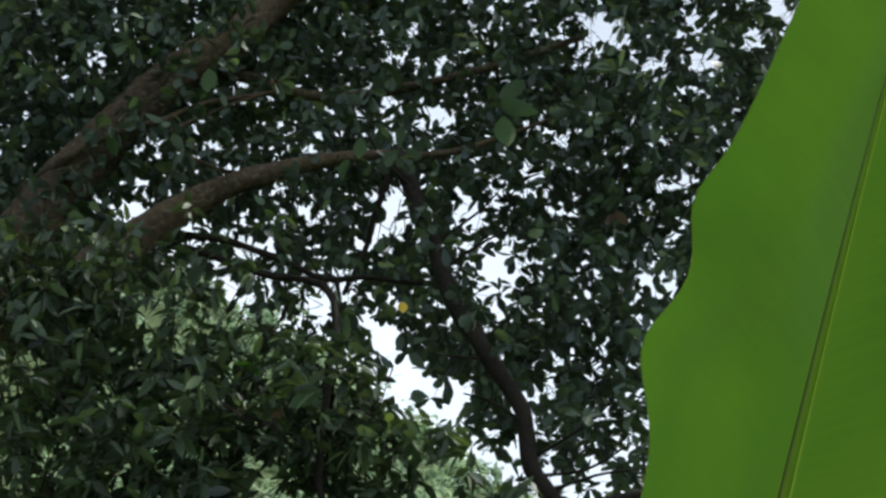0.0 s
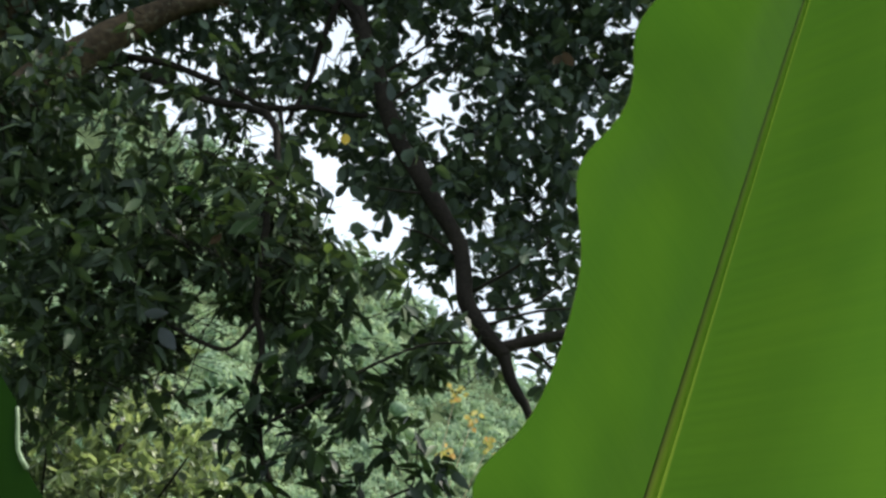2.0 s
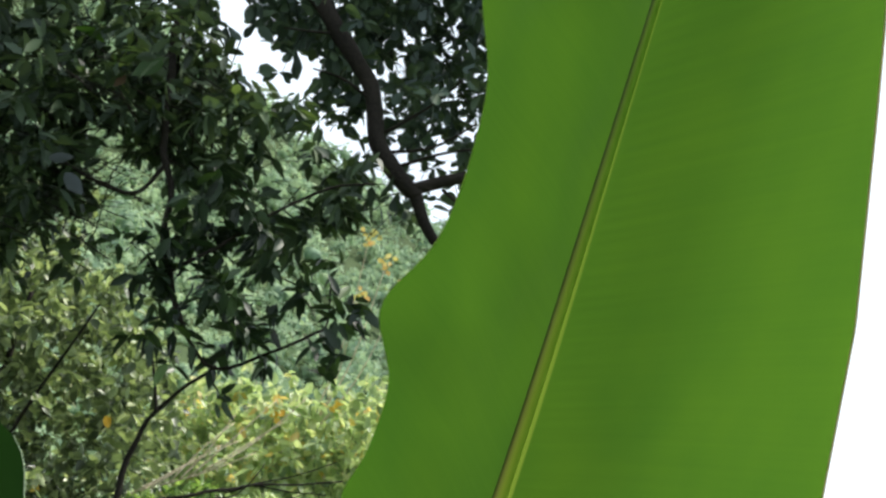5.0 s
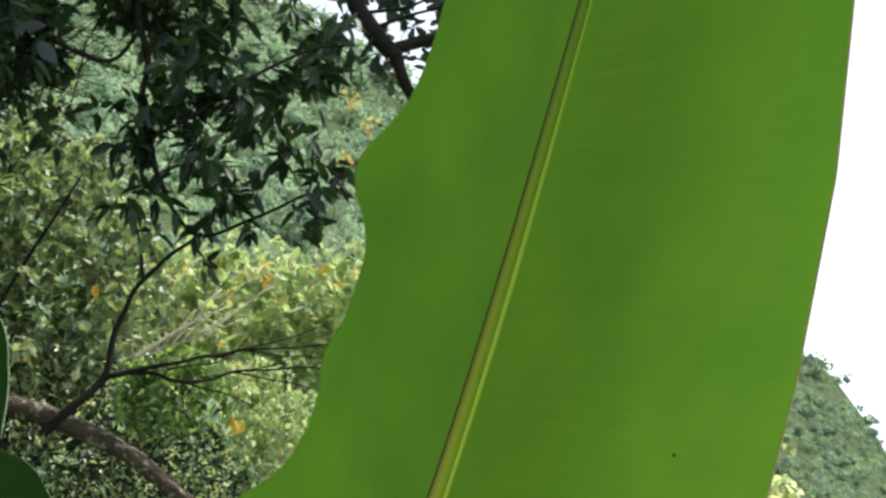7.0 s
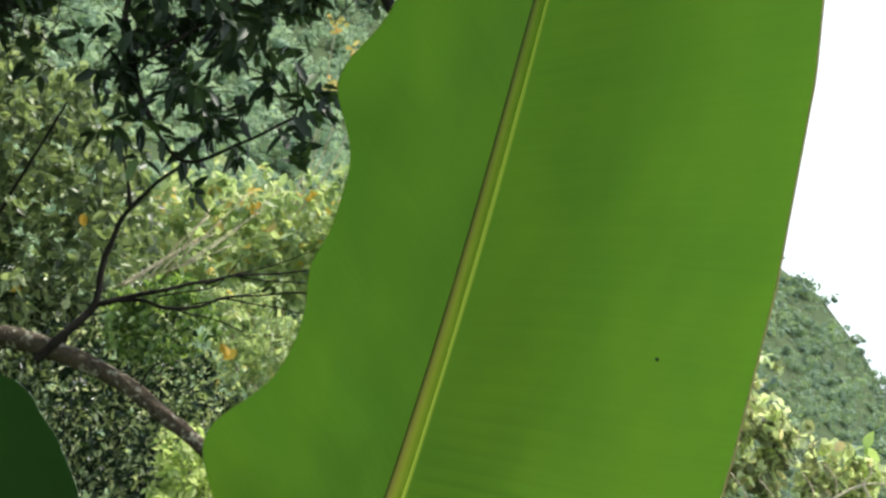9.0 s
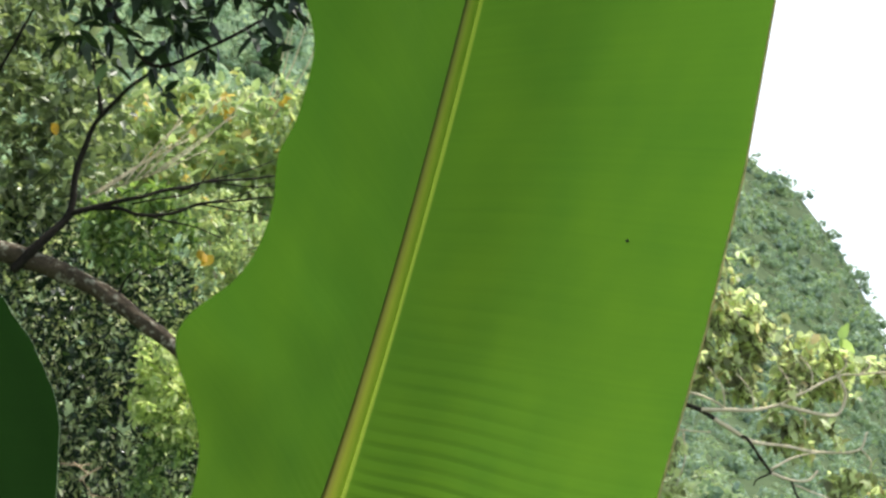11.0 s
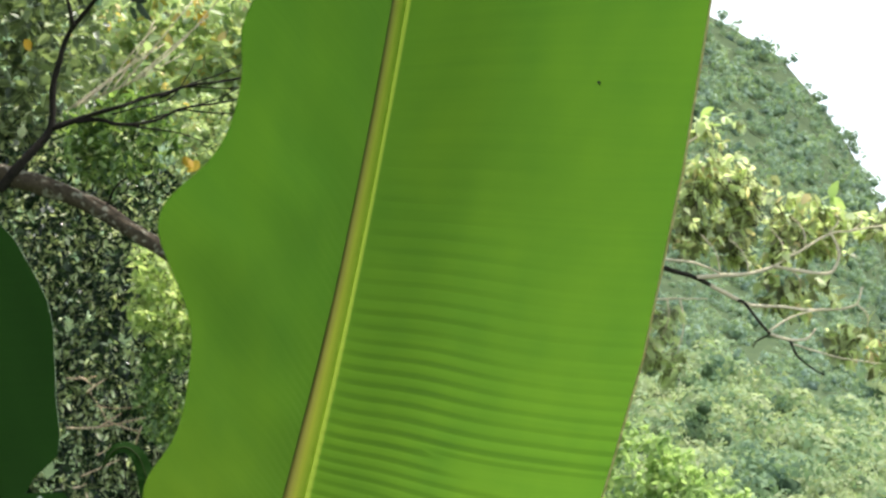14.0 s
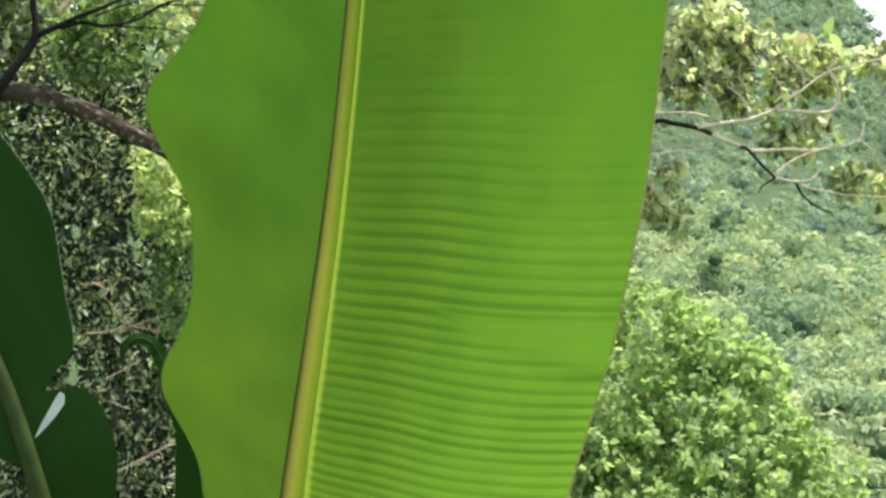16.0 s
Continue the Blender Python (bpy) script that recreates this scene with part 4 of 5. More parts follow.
# openings in the crown, as they lie at 6.25 m: x, z, radius
WIDE_GAPS = [(-0.65, 6.29, 0.15), (-0.73, 6.11, 0.07), (-0.01, 5.97, 0.13), (-0.1, 5.81, 0.08), (-0.2, 6.36, 0.11), (-0.06, 6.43, 0.08), (-0.76, 7.11, 0.1), (-0.74, 7.5, 0.06), (-0.46, 7.04, 0.12), (-0.6, 7.49, 0.06), (0.5, 7.76, 0.13), (0.65, 7.7, 0.07), (0.87, 7.53, 0.08), (1.13, 7.62, 0.14), (1.65, 8.04, 0.18), (1.43, 7.78, 0.09), (-1.34, 7.87, 0.09), (-1.18, 7.48, 0.07)]
SMALL_GAPS = [(-1.7, 6.75, 0.07), (-2.1, 6.32, 0.08), (-1.53, 7.03, 0.05), (-1.4, 6.27, 0.06), (0.46, 5.8, 0.07), (0.79, 5.97, 0.08), (0.88, 5.9, 0.07), (0.73, 5.76, 0.07), (0.35, 6.44, 0.05), (0.41, 6.74, 0.04), (-0.38, 7.39, 0.03), (-1.04, 7.11, 0.03), (0.19, 6.55, 0.03), (-1.25, 6.05, 0.03), (0.95, 6.53, 0.05), (1.08, 6.6, 0.03), (0.52, 5.48, 0.05), (0.34, 5.4, 0.04), (0.16, 5.53, 0.03), (0.66, 5.36, 0.04), (0.52, 5.15, 0.04), (0.23, 5.19, 0.03)]
BAND_GAPS = [(-1.42, 5.73, 0.09), (-1.61, 5.87, 0.045), (-1.24, 5.76, 0.053), (-1.07, 5.63, 0.06), (-0.94, 5.69, 0.053), (-0.84, 5.74, 0.053), (-0.71, 5.6, 0.075), (-0.57, 5.47, 0.06), (-0.46, 5.34, 0.068), (-0.33, 5.18, 0.075), (-0.21, 5.14, 0.053), (-1.64, 5.59, 0.053), (-1.28, 5.78, 0.045)]
FORK_GAPS = [(0.52, 4.83, 0.08), (0.62, 4.70, 0.06), (0.32, 4.72, 0.09), (0.43, 4.6, 0.07), (0.0, 4.81, 0.1), (-0.22, 5.08, 0.08), (-0.39, 5.22, 0.08), (-0.01, 5.95, 0.09), (-0.65, 6.41, 0.11)]
LEFT_GAPS = [(-1.91, 5.46, 0.078), (-1.81, 5.49, 0.054), (-1.82, 5.38, 0.054), (-1.75, 5.62, 0.061), (-1.42, 5.65, 0.093), (-1.51, 5.69, 0.065), (-1.36, 5.58, 0.057), (-1.64, 5.52, 0.035), (-1.58, 5.5, 0.029), (-1.82, 5.09, 0.041), (-1.67, 5.08, 0.035), (-1.23, 5.42, 0.035), (-1.99, 5.66, 0.041)]
# specks of light all over its outer side
specks = np.random.default_rng(21)
SPECKS = [(x, z, r) for x, z, r in zip(specks.uniform(-2.5, -0.9, 60), specks.uniform(5.0, 6.7, 60), specks.uniform(0.025, 0.055, 60))]
CANOPY_GAPS = SPECKS + LEFT_GAPS + WIDE_GAPS + SMALL_GAPS + BAND_GAPS + FORK_GAPS
LOWER = [(-2.46, 5.36), (-1.73, 5.15), (-1.32, 4.96), (-1.05, 4.90), (-0.73, 4.78), (-0.54, 4.72), (-0.37, 4.50), (-0.20, 4.41), (0.00, 4.35), (0.17, 4.20), (0.11, 4.05), (-0.12, 3.97), (-0.28, 3.88), (-0.46, 4.02), (-0.66, 4.08), (-0.69, 4.18), (-0.86, 4.19), (-0.96, 4.33), (-1.10, 4.29), (-1.00, 3.93), (-1.14, 3.84), (-1.29, 3.80), (-1.41, 3.76), (-1.97, 3.59)]
HANGING = [(-0.81, 3.84), (-0.74, 3.90), (-0.62, 3.88), (-0.47, 3.98), (-0.29, 3.97), (-0.23, 3.78), (-0.13, 3.61), (-0.20, 3.53), (-0.20, 3.34), (-0.23, 3.12), (-0.34, 3.18), (-0.41, 3.27), (-0.58, 3.23), (-0.73, 3.22), (-0.72, 3.29), (-0.62, 3.39), (-0.74, 3.53), (-0.80, 3.69)]
LOWER_GAPS = SPECKS + LEFT_GAPS + BAND_GAPS + FORK_GAPS + [(-1.09, 4.63, 0.075), (-1.02, 4.48, 0.13), (-0.88, 4.43, 0.09), (-1.05, 4.26, 0.1), (-0.97, 4.24, 0.08), (-1.17, 4.58, 0.04), (-0.86, 4.53, 0.05)]
FILL = [(-1.95, 5.45), (-1.05, 5.5), (-0.75, 5.3), (-0.95, 4.75), (-1.6, 4.7), (-2.1, 4.9)]
DENSE = [(-0.11, 6.96), (1.32, 7.12), (1.06, 6.59), (0.79, 5.98), (0.78, 5.17), (0.48, 5.30), (0.12, 5.98)]
SPRIG = [(-0.07, 3.74), (0.14, 3.64), (0.20, 3.30), (0.14, 3.14), (0.03, 3.18), (-0.00, 3.34), (-0.13, 3.55)]
tree = thing("shade_tree", (-3.9, 6.3, -0.6), "large shade tree with brown limbs and dark glossy leaves", "tree")
branch("trunk", ((-3.9, 6.3, -0.9), (-3.85, 6.25, 2.0), (-3.6, 6.1, 4.0), (-3.2, 6.05, 4.95)), 0.34, 0.24, MAT_BARK, tree, sides=16)
LIMB_LOW = [(-3.15, 5.95, 4.7), (-2.55, 5.85, 4.98), (-2.20, 5.8, 5.30), (-2.04, 5.8, 5.53), (-1.79, 5.8, 5.80), (-1.60, 5.8, 5.98), (-1.40, 5.8, 6.11), (-1.09, 5.8, 6.24), (-0.79, 5.8, 6.33), (-0.30, 5.9, 6.48), (0.40, 6.0, 6.95)]
LIMB_UP = [(-3.2, 6.05, 4.85), (-2.80, 6.0, 5.30), (-2.61, 6.0, 5.69), (-2.52, 6.0, 5.94), (-2.40, 6.0, 6.20), (-2.11, 6.0, 6.78), (-1.91, 6.0, 7.08), (-1.71, 6.0, 7.28), (-1.49, 6.0, 7.62), (-1.1, 6.1, 8.4)]
DROP = [(-0.62, 5.8, 6.36), (-0.55, 5.75, 6.2), (-0.48, 5.7, 5.97), (-0.40, 5.7, 5.79), (-0.29, 5.7, 5.52), (-0.19, 5.7, 5.27), (-0.04, 5.7, 5.03), (0.11, 5.7, 4.80), (0.17, 5.7, 4.53), (0.24, 5.7, 4.39), (0.30, 5.7, 4.30), (0.36, 5.7, 4.24)]
TWIG = [(-1.78, 6.00, 5.82), (-1.26, 5.80, 5.54), (-0.91, 5.60, 5.35), (-0.78, 5.40, 5.13), (-0.73, 5.30, 4.78), (-0.71, 5.30, 4.29), (-0.69, 5.30, 4.08), (-0.66, 5.30, 3.80), (-0.61, 5.30, 3.54), (-0.54, 5.30, 3.40)]
branch("limb", LIMB_LOW, 0.15, 0.006, MAT_BARK, tree, sides=12)
branch("limb", LIMB_UP, 0.19, 0.09, MAT_BARK, tree, sides=12)
branch("limb", ((-2.62, 5.95, 6.05), (-2.41, 5.85, 6.2), (-2.17, 5.8, 6.37), (-1.91, 5.8, 6.49), (-1.68, 5.8, 6.64), (-1.25, 5.9, 6.86)), 0.030, 0.012, MAT_BARK, tree)
branch("limb", ((-2.2, 6.25, 7.2), (-1.7, 6.1, 7.15), (-1.1, 6.1, 7.0), (-0.4, 6.1, 7.2), (0.4, 6.2, 7.7)), 0.05, 0.02, MAT_BARK, tree)
branch("branch", DROP, 0.048, 0.037, MAT_TWIG, tree, wander=0.02)
branch("branch", ((0.34, 5.7, 4.27), (0.38, 5.7, 4.19), (0.41, 5.7, 4.12), (0.45, 5.7, 4.05), (0.50, 5.7, 3.98), (0.68, 5.7, 3.62)), 0.034, 0.016, MAT_TWIG, tree, wander=0.015)
branch("branch", ((0.33, 5.70, 4.27), (0.41, 5.70, 4.30), (0.61, 5.70, 4.37), (0.82, 5.70, 4.47), (1.05, 5.7, 4.85)), 0.034, 0.018, MAT_TWIG, tree, wander=0.015)
branch("branch", ((-0.65, 6.12, 6.55), (-0.70, 6.00, 6.13), (-0.73, 6.00, 5.87), (-0.8, 5.9, 5.5)), 0.022, 0.012, MAT_TWIG, tree)
branch("branch", TWIG, 0.022, 0.012, MAT_TWIG, tree, wander=0.03)
branch("branch", ((-0.70, 5.30, 4.08), (-0.80, 5.30, 3.95), (-0.97, 5.30, 3.99), (-1.12, 5.30, 4.07)), 0.010, 0.006, MAT_TWIG, tree)
branch("branch", ((-0.64, 5.30, 3.61), (-0.45, 5.30, 3.74), (-0.26, 5.30, 3.90), (-0.02, 5.30, 4.05), (0.16, 5.30, 4.09)), 0.010, 0.005, MAT_TWIG, tree)
branch("branch", ((-0.56, 5.35, 3.42), (-0.42, 5.50, 3.30), (-0.20, 5.40, 3.35), (-0.03, 5.30, 3.41), (0.02, 5.30, 3.46), (0.02, 5.30, 3.65)), 0.009, 0.004, MAT_TWIG, tree)
branch("branch", ((-2.2, 6.0, 5.6), (-1.9, 5.7, 5.0), (-1.5, 5.5, 4.6), (-1.2, 5.4, 4.3)), 0.02, 0.008, MAT_TWIG, tree)
branch("branch", ((-1.66, 5.90, 5.81), (-1.32, 5.90, 5.75), (-0.95, 5.90, 5.61), (-0.66, 5.90, 5.60), (-0.40, 5.90, 5.60)), 0.02, 0.012, MAT_TWIG, tree, wander=0.02)
branch("branch", ((-0.84, 5.90, 5.60), (-0.82, 5.90, 5.36), (-0.78, 5.90, 5.10), (-0.79, 5.90, 4.85)), 0.013, 0.007, MAT_TWIG, tree, wander=0.02)
branch("branch", ((-1.87, 5.80, 6.39), (-1.57, 5.80, 6.62), (-1.23, 5.80, 6.81)), 0.012, 0.006, MAT_BARK, tree, wander=0.02)
branch("branch", ((-1.84, 5.80, 6.35), (-1.60, 5.80, 6.21), (-1.35, 5.80, 6.15), (-1.13, 5.80, 6.09)), 0.012, 0.006, MAT_BARK, tree, wander=0.02)
for p, q in (((0.22, 4.45), (0.62, 4.62)), ((0.26, 4.38), (0.70, 4.50)), ((0.20, 4.55), (0.55, 4.85)), ((0.48, 4.29), (0.66, 4.10)), ((0.60, 4.33), (0.78, 4.22)), ((0.15, 4.70), (-0.15, 4.82)), ((-0.05, 5.05), (-0.30, 5.02)), ((-0.42, 5.85), (-0.70, 6.12)), ((-0.5, 6.05), (-0.78, 6.40)), ((-0.36, 5.70), (-0.05, 6.02)), ((-0.3, 5.55), (0.05, 5.80))):
    m = ((p[0] + q[0]) / 2 + rng.normal(0, 0.03), 5.66, (p[1] + q[1]) / 2 + rng.normal(0, 0.03))
    branch("twig", ((p[0], 5.7, p[1]), m, (q[0], 5.65, q[1])), 0.010, 0.004, MAT_TWIG, tree, steps=5, sides=5)
limbs = np.vstack([spline(p, 6) for p in (LIMB_LOW, LIMB_UP, DROP, TWIG)])
foliage("foliage", spread(CANOPY, 6.3, 0.3, 4100, CANOPY_GAPS, level=-0.5), 8, 0.092, ROUND, MAT_SHADE, tree, toward=limbs, stick=0.3, stick_r=0.003, singles=300)
foliage("foliage", spread(LOWER, 5.5, 0.25, 760, LOWER_GAPS, clump=2.0), 8, 0.105, SLENDER, MAT_LOWER, tree, toward=limbs, stick=0.4, singles=300)
drop_line = spline(DROP, 5)[4:30:3]
foliage("foliage", drop_line + rng.normal(0, (0.09, 0.05, 0.07), drop_line.shape) - (0, 0.22, 0), 6, 0.095, ROUND, MAT_SHADE, tree, toward=limbs, stick=0.2, stick_r=0.003)
BAND_SPRAYS = ((-0.98, 5.33), (-0.99, 5.13), (-0.75, 5.34), (-0.65, 5.16), (-0.58, 5.12), (-0.59, 5.0), (-0.66, 4.99), (-0.49, 5.31), (-0.46, 5.43), (-0.40, 5.46), (-0.35, 5.08), (-0.30, 4.93), (-0.24, 5.03), (-0.20, 4.76), (-0.31, 5.27), (-0.29, 5.20), (-0.18, 5.12), (-0.11, 4.73), (-0.07, 4.86), (-0.61, 5.48))
foliage("foliage", np.array([(x, 5.9, z) for x, z in BAND_SPRAYS]), 7, 0.10, ROUND, MAT_SHADE, tree, toward=limbs, stick=0.25, stick_r=0.003)
foliage("foliage", spread(DENSE, 6.2, 0.3, 85, ()), 8, 0.10, ROUND, MAT_SHADE, tree, toward=limbs, stick=0.3, stick_r=0.003)
foliage("foliage", spread(FILL, 5.6, 0.25, 100, LOWER_GAPS), 8, 0.105, SLENDER, MAT_LOWER, tree, toward=limbs, stick=0.3, stick_r=0.003)
# unseen outer leaves, added to keep sun off the crown
foliage("foliage", spread([(-5, 5.4), (-5, 10), (2.5, 11), (2.5, 9), (-3.6, 8.6), (-3, 5.4)], 6.0, 0.8, 700, ()), 8, 0.14, ROUND, MAT_SHADE, tree)
foliage("foliage", spread([(-4.2, 6.2), (-4.2, 9.2), (-1.2, 9.2), (-1.2, 7.5), (-2.0, 6.7)], 6.75, 0.25, 430, ()), 8, 0.12, ROUND, MAT_SHADE, tree)
placed_leaves("broad_leaf", (((-0.08, 5.55, 6.56), (0.14, 5.55, 6.44)), ((-0.05, 5.52, 6.42), (-0.02, 5.52, 6.16)), ((0.05, 5.58, 6.74), (-0.09, 5.58, 6.56)), ((-0.77, 5.5, 6.20), (-0.76, 5.5, 6.03)), ((-1.63, 5.5, 6.62), (-1.59, 5.5, 6.41)), ((-0.72, 5.0, 4.42), (-0.84, 5.0, 4.31))), FINE, MAT_BROAD, tree, 0.75, label="broad mid-green leaf")
single_leaves("broad_leaf", np.array([(-1.95, 5.7, 6.9), (-2.1, 5.6, 6.2), (-0.85, 5.7, 6.2), (-2.4, 5.5, 5.1), (-1.15, 5.2, 4.6), (-0.95, 5.2, 4.5), (-1.5, 5.2, 4.45), (-1.9, 5.4, 5.3)]), 1, 0.15, FINE, MAT_BROAD, tree, hang=-0.6, label="broad mid-green leaf")
placed_leaves("withered_leaf", (((0.54, 5.6, 5.90), (0.60, 5.6, 5.80)), ((0.53, 5.6, 5.88), (0.49, 5.6, 5.80)), ((-0.86, 5.0, 4.32), (-0.90, 5.0, 4.255))), FINE, MAT_RUST, tree, 0.8, label="withered reddish-brown leaf")
hang_c = spread(HANGING, 5.3, 0.13, 92, (), clump=4.0, level=-0.1)
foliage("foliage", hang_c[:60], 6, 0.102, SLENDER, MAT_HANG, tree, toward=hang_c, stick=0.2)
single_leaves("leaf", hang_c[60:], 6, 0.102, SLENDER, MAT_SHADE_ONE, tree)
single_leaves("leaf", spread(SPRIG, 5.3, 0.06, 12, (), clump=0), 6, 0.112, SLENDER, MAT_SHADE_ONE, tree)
placed_leaves("yellow_leaf", (((-0.47, 5.55, 5.24), (-0.46, 5.55, 5.165)),), FINE, MAT_YELLOW, tree, 1.1, label="single yellowed leaf")
placed_leaves("pale_leaf", (((-1.10, 5.0, 3.925), (-1.00, 5.0, 3.935)), ((-1.03, 5.0, 3.87), (-0.94, 5.0, 3.77)), ((-1.99, 5.0, 4.44), (-1.92, 5.0, 4.39))), FINE, MAT_PALE, tree, 0.75, label="pale grey underside of a turned leaf")

# ---- the mossy tree behind the banana leaf ----
mossy = thing("mossy_tree", (-2.75, 7.7, float(terrain(-19.7, 8.2))), "leaning tree with a lichen-spotted curved bough", "tree")
branch("bough", ((-2.6, 7.6, 3.06), (-1.9, 7.6, 3.04), (-1.52, 7.6, 2.99), (-1.25, 7.6, 2.93), (-1.0, 7.6, 2.835), (-0.82, 7.6, 2.735), (-0.62, 7.6, 2.585), (-0.45, 7.6, 2.45), (-0.12, 7.6, 2.15)), 0.070, 0.036, MAT_MOSSY, mossy, sides=16, rough=0.1, label="grey-brown bough spotted with pale lichen")
branch("trunk", ((-2.5, 7.6, 3.06), (-2.75, 7.62, 2.4), (-2.7, 7.65, 1.0), (-2.75, 7.7, -1.4)), 0.072, 0.12, MAT_MOSSY, mossy, sides=16, rough=0.1)
branch("branch", ((-1.30, 7.58, 2.86), (-1.20, 7.56, 2.96), (-1.11, 7.57, 3.05), (-1.02, 7.6, 3.17), (-1.0, 7.6, 3.35), (-0.96, 7.6, 3.51), (-0.89, 7.6, 3.69), (-0.72, 7.5, 3.84), (-0.55, 7.3, 3.91)), 0.030, 0.009, MAT_TWIG, mossy, wander=0.015)
branch("branch", ((-1.02, 7.6, 3.17), (-0.89, 7.6, 3.21), (-0.68, 7.6, 3.25), (-0.47, 7.7, 3.34), (-0.26, 7.8, 3.41), (0.19, 7.9, 3.49)), 0.017, 0.005, MAT_TWIG, mossy, wander=0.02)
branch("branch", ((-0.90, 7.6, 3.205), (-0.76, 7.6, 3.20), (-0.66, 7.6, 3.165), (-0.46, 7.6, 3.18), (-0.31, 7.6, 3.24), (0.16, 7.6, 3.27)), 0.014, 0.005, MAT_TWIG, mossy, wander=0.02)
branch("twig", ((-0.76, 7.6, 2.72), (-0.70, 7.55, 2.82), (-0.63, 7.5, 2.86)), 0.008, 0.004, MAT_TWIG, mossy)
for p, q in (((-0.70, 7.66, 3.24), (-0.25, 7.75, 3.52)), ((-0.45, 7.76, 3.34), (0.15, 7.9, 3.60)), ((-0.5, 7.6, 3.19), (0.05, 7.65, 3.36)), ((-0.35, 7.6, 3.23), (0.12, 7.7, 3.18)), ((-0.62, 7.62, 3.17), (-0.2, 7.65, 3.05)), ((-0.3, 7.8, 3.40), (0.1, 7.9, 3.40))):
    m = tuple((a + b) / 2 + rng.normal(0, 0.025) for a, b in zip(p, q))
    branch("twig", (p, m, q), 0.006, 0.003, MAT_TWIG, mossy, steps=5, sides=5, wander=0.02)
branch("branch", ((-0.84, 7.40, 3.66), (-0.87, 7.40, 3.83), (-0.90, 7.40, 3.96)), 0.011, 0.006, MAT_TWIG, mossy)

for k in range(9):
    q = np.array((-0.95 + 0.05 * k, 7.7, 3.28 + 0.02 * k))
    e = q + np.array((rng.uniform(0.15, 0.5), 0.1, rng.uniform(0.15, 0.5)))
    branch("twig", (tuple(q), tuple((q + e) / 2 + rng.normal(0, 0.03, 3)), tuple(e)), 0.006, 0.003, MAT_PALEBARK, mossy, steps=4, sides=5)

# ---- foliage behind, to the left ----
OLIVE = [(-3.34, 6.03), (-2.14, 5.98), (-1.77, 5.55), (-1.25, 5.10), (-1.00, 4.70), (-0.96, 4.30), (-1.10, 3.80), (-1.55, 3.47), (-2.88, 2.90)]
SUNNY = [(-1.87, 5.55), (-1.22, 5.95), (-0.65, 6.04), (-0.30, 5.94), (0.75, 5.94), (1.03, 4.52), (0.26, 4.14), (-0.54, 4.33), (-1.50, 4.63)]
UNDER = [(-2.64, 4.00), (-1.57, 3.78), (-1.22, 3.56), (-0.99, 3.78), (-0.62, 3.5), (-0.40, 3.1), (0.0, 2.7), (0.06, -0.5), (-2.79, -0.5)]
LIT = [(-0.66, 2.58), (-0.45, 2.62), (-0.22, 2.35), (-0.26, 2.02), (-0.55, 2.02), (-0.72, 2.13), (-0.74, 2.26)]
LIT_LOW = [(-0.67, 2.09), (-0.40, 2.05), (-0.45, 1.50), (-0.69, 1.50), (-0.75, 1.70)]


def small_tree(name, at, top, mat, bark, label, poly, y, depth, count, per, size, template, radius=0.07, category="tree", boughs=7, lean=0.0, singles=200, **kw):
    ob = thing(name, at, label, category)
    at = (at[0], at[1], float(terrain(math.degrees(math.atan2(at[0], at[1])), math.hypot(at[0], at[1]))))
    ob.location = at
    a, t = np.array(at), np.array(top)
    mid = (a + t) / 2 + rng.normal(0, 0.08, 3)
    path = [tuple(a - (0, 0, 0.1)), tuple(mid), tuple(t)]
    branch("trunk", path, radius, radius * 0.3, bark, ob, wander=0.10)
    lines = [spline(path, 6)]
    centres = spread(poly, y, depth, count, **kw)
    if lean:
        # a mound: its lower parts stand farther out than its top
        eye = np.array((0.0, 0.0, 1.45))
        centres = eye + (centres - eye) * (1 - lean * (max(p[1] for p in poly) - centres[:, 2:]) / y)
    for q in centres[rng.choice(len(centres), boughs, replace=False)]:
        s = lines[0][rng.integers(5, 12)]
        p = [tuple(s), tuple((s + q) / 2 + rng.normal(0, 0.12, 3)), tuple(q)]
        branch("branch", p, radius * 0.4, radius * 0.12, bark, ob, sides=6)
        lines.append(spline(p, 6))
    foliage("foliage", centres, per, size, template, mat, ob, toward=np.vstack(lines), stick=size * 2.0, stick_r=0.0025, twig_mat=bark, singles=singles)
    return ob


olive = small_tree("olive_tree", (-2.8, 10.2, 0.0), (-2.2, 10.2, 5.4), MAT_OLIVE, MAT_TWIG, "olive-green tree with scattered yellow leaves", OLIVE, 10.2, 0.5, 1380, 7, 0.10, BROAD_FAR, level=-0.6)
flat_leaves("yellow_leaf", ((-1.75, 3.62), (-1.35, 4.09), (-0.39, 3.25), (-0.36, 3.22)), 9.2, 0.11, FINE, MAT_YELLOW, olive, label="yellowed leaf about to fall")
sunlit = small_tree("sunlit_tree", (0.2, 14.5, 0.0), (-0.2, 14.3, 5.3), MAT_LIME, MAT_PALEBARK, "sunlit lime-green tree with yellowing leaves", SUNNY, 14.3, 0.5, 900, 7, 0.13, BROAD_FAR, clump=1.2, level=-0.3)
flat_leaves("yellow_leaf", ((-0.41, 5.59), (-0.34, 5.60), (-0.37, 5.52), (0.23, 5.75), (0.16, 5.68), (0.20, 5.72)), 13.7, 0.11, FINE, MAT_YELLOW, sunlit, label="yellow leaf in the sun")
